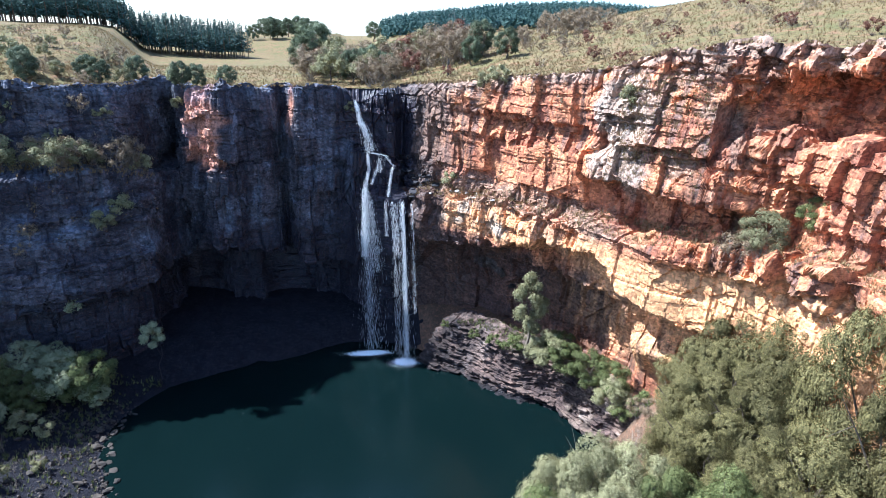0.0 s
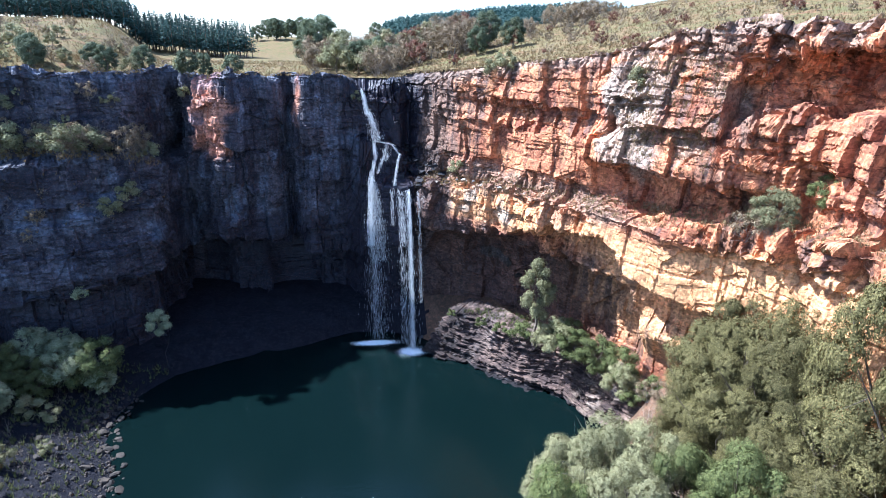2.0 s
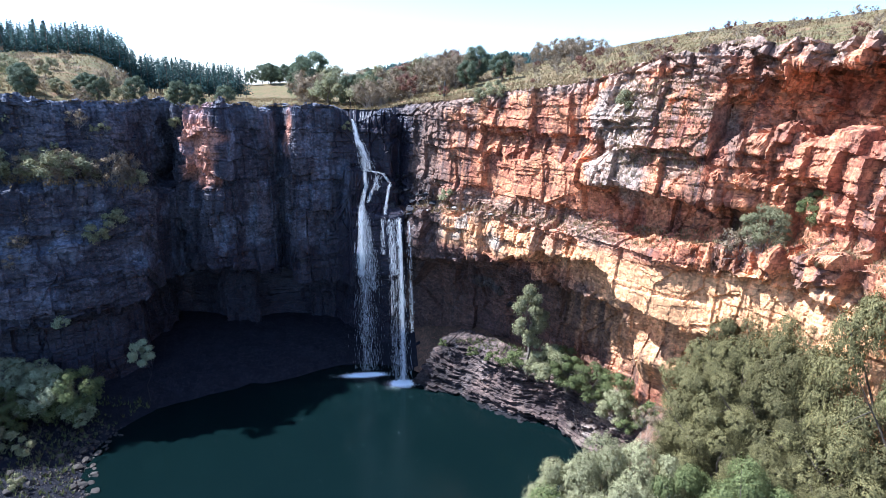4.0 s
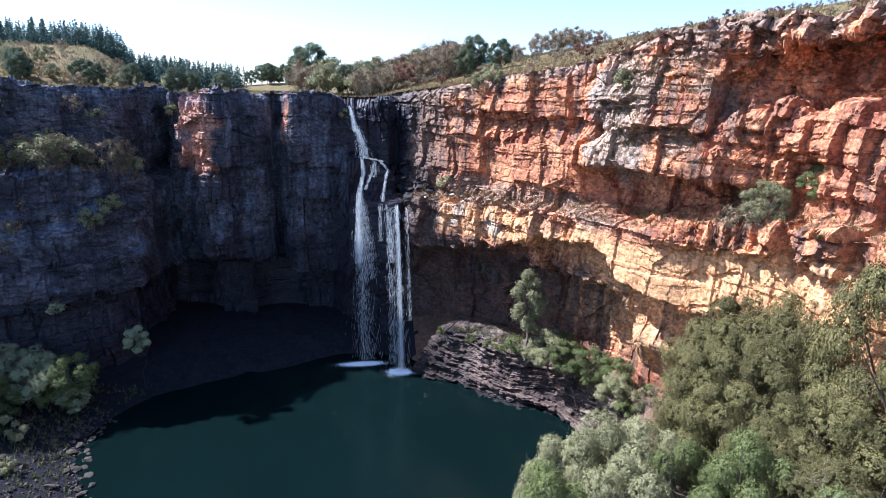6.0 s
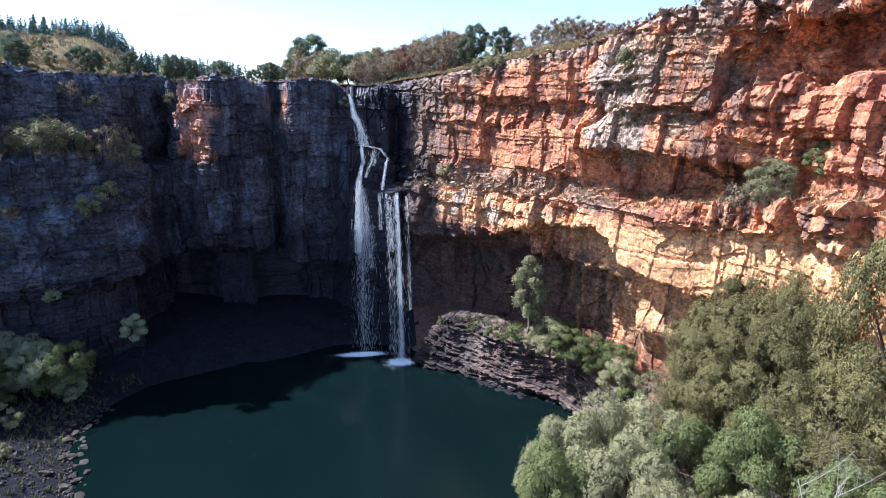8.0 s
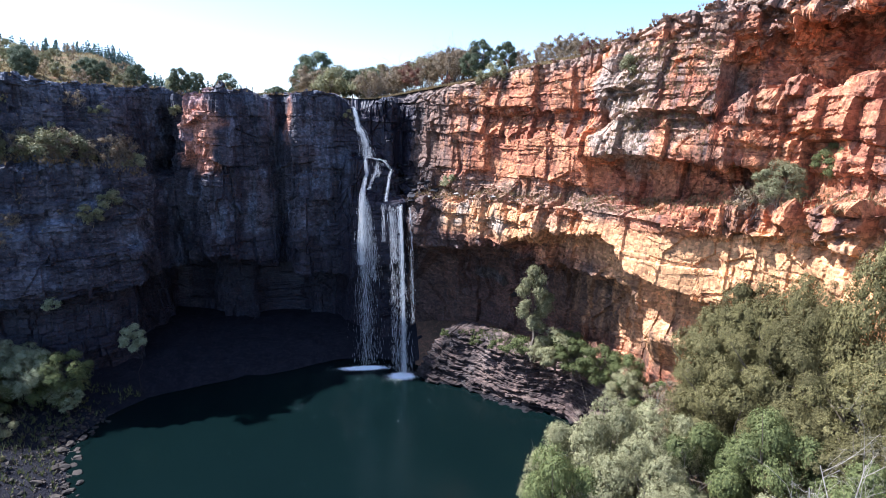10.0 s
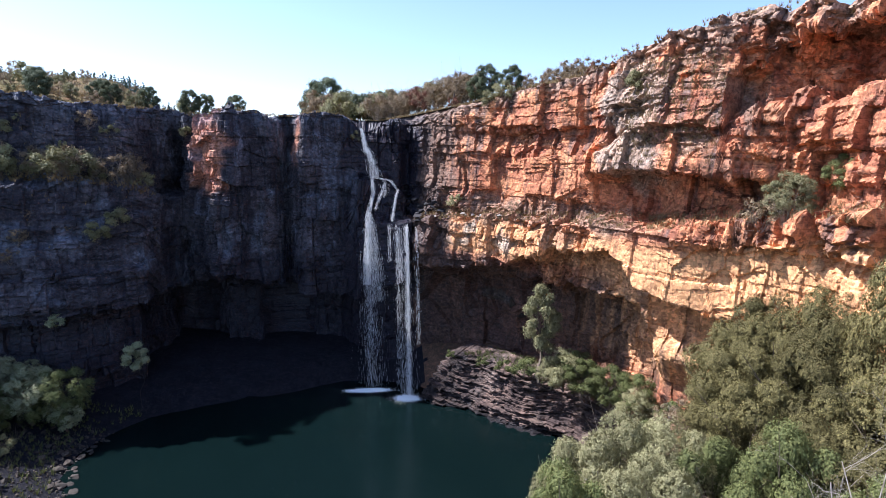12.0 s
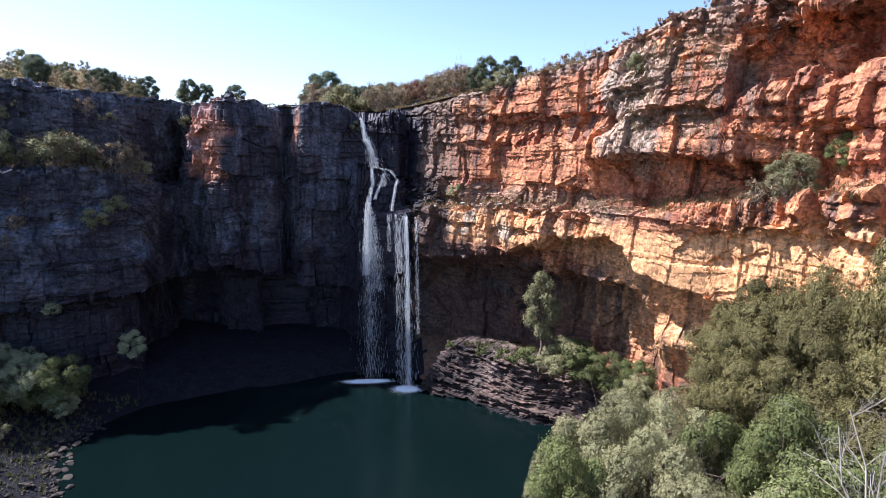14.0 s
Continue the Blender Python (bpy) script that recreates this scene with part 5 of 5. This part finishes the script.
cling(shrub_brown, 44.0, -48.4, 33.6, 3.6, 4.3)
cling(shrub_dry, 45.2, -51.6, 33.8, 3.6, 3.2)
cling(shrub_dry, 44.4, -51, 33.4, 3.6, 3.2)
cling(big_bush[1:2], 46.2, -53.4, 37.5, 4.4, 6.5)
cling(shrub_fresh, 42.2, -45.2, 38.6, 2.2, 3.4)
for x, y, z, size in ((20.8, -12.5, 49.6, 3.2), (19, -10.5, 48.6, 2.8), (14.8, -6, 31.2, 3.4), (33.5, -35, 49, 2.6), (-2.6, 3.8, 43, 2.2), (-34.5, 7.5, 43, 2.6)):
    cling(shrub_green, x, y, z, size, 3.2)
for x, y, z, size in ((28.5, -25, 33.2, 2.8), (30, -28, 33.6, 2.8), (31.5, -31, 33.4, 2.6), (26.5, -22, 33, 2.2), (33, -34, 33, 1.8), (36, -39, 47, 2.4), (37, -41, 44, 2.2), (35.5, -38.5, 42.5, 2.2),
                      (38.4, -42.4, 50, 2.0), (30.4, -29, 38, 2.0)):
    cling(shrub_dry, x, y, z, size, 3.2)


for i in range(46):
    k = rr.randrange(cut2 + 20, near3 - 20)
    z = rr.choice((bench2[k] + rr.uniform(0.2, 1.5), rr.uniform(39, rim[k, 2] - 2), rr.uniform(34, rim[k, 2] - 1)))
    px, py, pz = face_places([k], [z], 0.15)[0]
    plant((shrub_dry, shrub_brown, shrub_dry)[i % 3], px, py, pz, rr.uniform(0.7, 1.8), (3.2, 4.3, 3.2)[i % 3])
for i in range(84):
    k = rr.randrange(near0 + 20, index_at(-40.5))
    z = rr.choice((bench1[k] + rr.uniform(0.2, 1.2), bench1[k] + rr.uniform(0.2, 3.0), rr.uniform(24, 46)))
    px, py, pz = face_places([k], [z], 0.15)[0]
    plant((shrub_dry, shrub_green, shrub_brown)[i % 3], px, py, pz, rr.uniform(1.0, 3.4), (3.2, 3.2, 4.3)[i % 3])


# ---- straw grass ----
def tufts(name, places, label, mat, tall=0.7, blades=9, seed=3):
    rng = np.random.default_rng(seed)
    p = np.repeat(np.array(places, float), blades, axis=0)
    n = len(p)
    ang = rng.random(n) * 6.283
    base = p + np.stack([np.cos(ang), np.sin(ang), 0 * ang], -1) * 0.16 * rng.random(n)[:, None]
    tip = base + np.stack([np.cos(ang) * 0.45, np.sin(ang) * 0.45, 1 + 0 * ang], -1) * (tall * (0.5 + 0.8 * rng.random(n)))[:, None]
    across = np.stack([-np.sin(ang), np.cos(ang), 0 * ang], -1) * 0.03
    v = np.stack([base - across, base + across, tip], 1).reshape(-1, 3)
    tagged(new(name, mesh_of(name, v, np.arange(3 * n).reshape(n, 3), mat)), label, "grass", kind="stuff")


npr = np.random.default_rng(31)
ks = npr.integers(cut0, cut3, 5200)
d = npr.uniform(0.4, 14, 5200)
gx = rim[ks, 0] - out[ks, 0] * d + npr.uniform(-1, 1, 5200)
gy = rim[ks, 1] - out[ks, 1] * d + npr.uniform(-1, 1, 5200)
gz = np.where(d > 3, plateau(gx, gy), np.maximum(rim[ks, 2], plateau(gx, gy))) - 0.1
keep = ~((gx > -3.5) & (gx < 3) & (gy < 14))
tufts("grass", np.stack([gx, gy, gz], -1)[keep], "tufts of dry straw-coloured grass along the cliff edge", STRAW, 0.42, 15)
gx, gy = npr.uniform(-75, 85, 17000), npr.uniform(-50, 70, 17000)
keep = side_of(gx, gy, rim[::24]) > 3
tufts("grass", np.stack([gx, gy, plateau(gx, gy) - 0.05], -1)[keep], "dry grass tufts scattered over the plateau", STRAW, 0.5, 8, 4)
ks = npr.integers(cut2 + 20, cut3 - 60, 1500)
first_ = face_places(ks, bench2[ks] + npr.uniform(-0.2, 1.4, 1500))
ks = npr.integers(near0, index_at(-40), 900)
second_ = face_places(ks, np.where(npr.random(900) < 0.85, bench1[ks] + npr.uniform(-0.3, 1.0, 900), npr.uniform(26, 46, 900)))
k33, k40 = int(np.argmin(np.abs(ARC_X - 33))), int(np.argmin(np.abs(ARC_X - 40)))
ks = npr.integers(k33, k40, 900)
third_ = face_places(ks, npr.uniform(39.5, 53, 900))
tufts("grass", np.vstack([first_, second_, third_]), "straw grass hanging on the rock ledges", STRAW, 0.6, 13, 5)

# pale blocks on the ledge beside the falls and in the overhang's shade
for x, y, z, size in ((14.6, -6.5, 30.6, 0.9), (15.8, -7.8, 30.8, 1.3), (17, -9, 30.9, 1.1), (18.4, -10.4, 31.1, 0.9), (16.2, -8.2, 30.8, 0.7), (20, -12, 31.3, 0.8), (22, -15, 31.5, 0.9),
                      (13.4, -5, 30.4, 0.8), (24.5, -19.5, 31.6, 0.7)):
    k = int(np.argmin(np.hypot(rim[:, 0] - x, rim[:, 1] - y)))
    px, py, pz = face_places([k], [z], 0.0)[0]
    put_rock(rr.choice(pale_rocks), px, py, pz, size, "pale broken block lying on the rock ledge", "pale blocks on the ledge", 0.8)
for x, y, z, size, flat in ((17.6, -13.6, 15.5, 1.5, 2.2), (18.6, -14.6, 13.2, 2.2, 0.8)):
    k = int(np.argmin(np.hypot(rim[:, 0] - x, rim[:, 1] - y)))
    px, py, pz = face_places([k], [z], 0.0)[0]
    put_rock(rr.choice(shore_rocks), px, py, pz, size, "dark fallen slab in the shade of the overhang", "", flat)
BLACK_STONE = loose_rock_material("wet_black_boulders", (0.014, 0.013, 0.016), (0.04, 0.035, 0.038))
black_rocks = [rock_mesh(340 + i, BLACK_STONE) for i in range(4)]
for i in range(34):
    x = 4.6 + 8.2 * (i + rr.random()) / 34
    k = index_at(min(x, 12.8))
    z = 29.4 + rr.random() ** 1.3 * max(1.0, 6.6 - 0.5 * max(0, x - 7))
    px, py, pz = face_places([k], [z], -0.15)[0]
    put_rock(rr.choice(black_rocks), px, py, pz, rr.uniform(0.9, 2.0), "wet black block piled on the step beside the falls", "black blocks beside the falls", 0.85)
post = thing("burnt_trunk", "charred standing trunk among dry grass near the cliff edge", "tree trunk")
pieces_, r_ = [], np.random.default_rng(4)
for a_, b_z, w0, w1 in ((0, 1.2, 0.24, 0.21), (1.2, 2.3, 0.21, 0.19), (2.3, 3.1, 0.19, 0.08)):
    pieces_.append(tube((0.06 * a_, 0, a_), (0.06 * b_z, 0.03, b_z), w0, w1, 7))
pieces_.append(tube((0.12, 0, 2.0), (0.5, 0.1, 2.6), 0.08, 0.03, 5))
part("trunk", mesh_of("trunk", *joined(pieces_), BARK_DARK), post)
put(post, 16.0, 7.5, ground_z(16.0, 7.5) - 0.1, 1.0)
for i in range(60):
    x, y = rr.uniform(14, 33), rr.uniform(-40, -13)
    d = float(side_of(np.array([x]), np.array([y]), shore_curve[::2])[0])
    if 3.6 < d < 8.5:
        put_rock(rr.choice(shore_rocks + pale_rocks[:1]), x, y, 7.35, rr.uniform(0.4, 1.3), "fallen block lying on the bedded rock shelf", "fallen blocks on the shelf", 0.6)
# the bare tree on the near bank
dead = make_bare("dead_tree", "bleached leafless tree with tangled branches on the bank", 270, 8.2, 1.7, BARK_BLEACHED, 4, "tree", thick=0.006, depth=3, share=0.34)
put(dead, 19.4, -89.2, bank_z(19.4, -89.2) - 0.1, 0.92)
plant(big_bush[1:2], 20.6, -87.4, bank_z(20.6, -87.4), 7.4, 6.5)
plant(big_bush[2:], 17.0, -86.4, bank_z(17.0, -86.4), 6.2, 6.5)

for x, y, top, seed in ((24.8, -63.2, 18.9, 271), (27.6, -65, 18.7, 272), (22.6, -63.8, 18.3, 273), (25.6, -66.2, 18.5, 274)):
    twigs = make_bare("dead_tree", "pale leafless tree among the grey-green crowns", seed, 7, 1.1, BARK_BLEACHED, 6, "tree", thick=0.004, depth=3, share=0.27)
    put(twigs, x, y, bank_z(x, y) - 0.1, (top - bank_z(x, y)) / 7.6)
gx, gy = npr.uniform(14, 34, 2600), npr.uniform(-42, -12, 2600)
d = side_of(gx, gy, shore_curve[::2])
keep = (d > 5.2) & (d < 9)
tufts("grass", np.stack([gx, gy, np.full(2600, 7.45) + 0.1 * (d - 6)], -1)[keep], "green grass growing on top of the rock shelf", LEAF_GREEN, 0.6, 9, 6)

# shingle and small plants of the western shore
rng = np.random.default_rng(9)
gx, gy = rng.uniform(-60, -30, 5200), rng.uniform(-60, -22, 5200)
d = side_of(gx, gy, shore_curve[::2])
keep = (d > -0.8) & (d < 11) & (rng.random(5200) < np.exp(-np.maximum(d, 0) / 5))
gx, gy, gz = gx[keep], gy[keep], bank(gx, gy, d)[keep]
stones = []
for x, y, z in zip(gx, gy, gz):
    r = 0.07 + 0.2 * rng.random() ** 2
    v = np.array([(-1, -0.8, -0.5), (0.9, -1, -0.5), (1.1, 0.8, -0.5), (-0.9, 1, -0.5), (-0.5, -0.5, 0.6), (0.6, -0.4, 0.5), (0.4, 0.6, 0.7), (-0.6, 0.5, 0.4)]) * r * (0.7 + 0.6 * rng.random((8, 3)))
    a = rng.random() * 6.283
    v = v @ np.array([(math.cos(a), -math.sin(a), 0), (math.sin(a), math.cos(a), 0), (0, 0, 1)])
    stones.append((v + np.array([x, y, z + 0.3 * r]), np.array([(0, 1, 5, 4), (1, 2, 6, 5), (2, 3, 7, 6), (3, 0, 4, 7), (4, 5, 6, 7)])))
tagged(new("shingle", mesh_of("shingle", *joined(stones), SHORE_STONE)), "small brown stones strewn along the western shore", "gravel", kind="stuff")
gx, gy = rng.uniform(-62, -33, 1500), rng.uniform(-60, -16, 1500)
d = side_of(gx, gy, shore_curve[::2])
keep = d > 1.5
tufts("grass", np.stack([gx, gy, bank(gx, gy, d)], -1)[keep], "green grass between the stones of the western shore", LEAF_GREEN, 0.7, 10, 7)
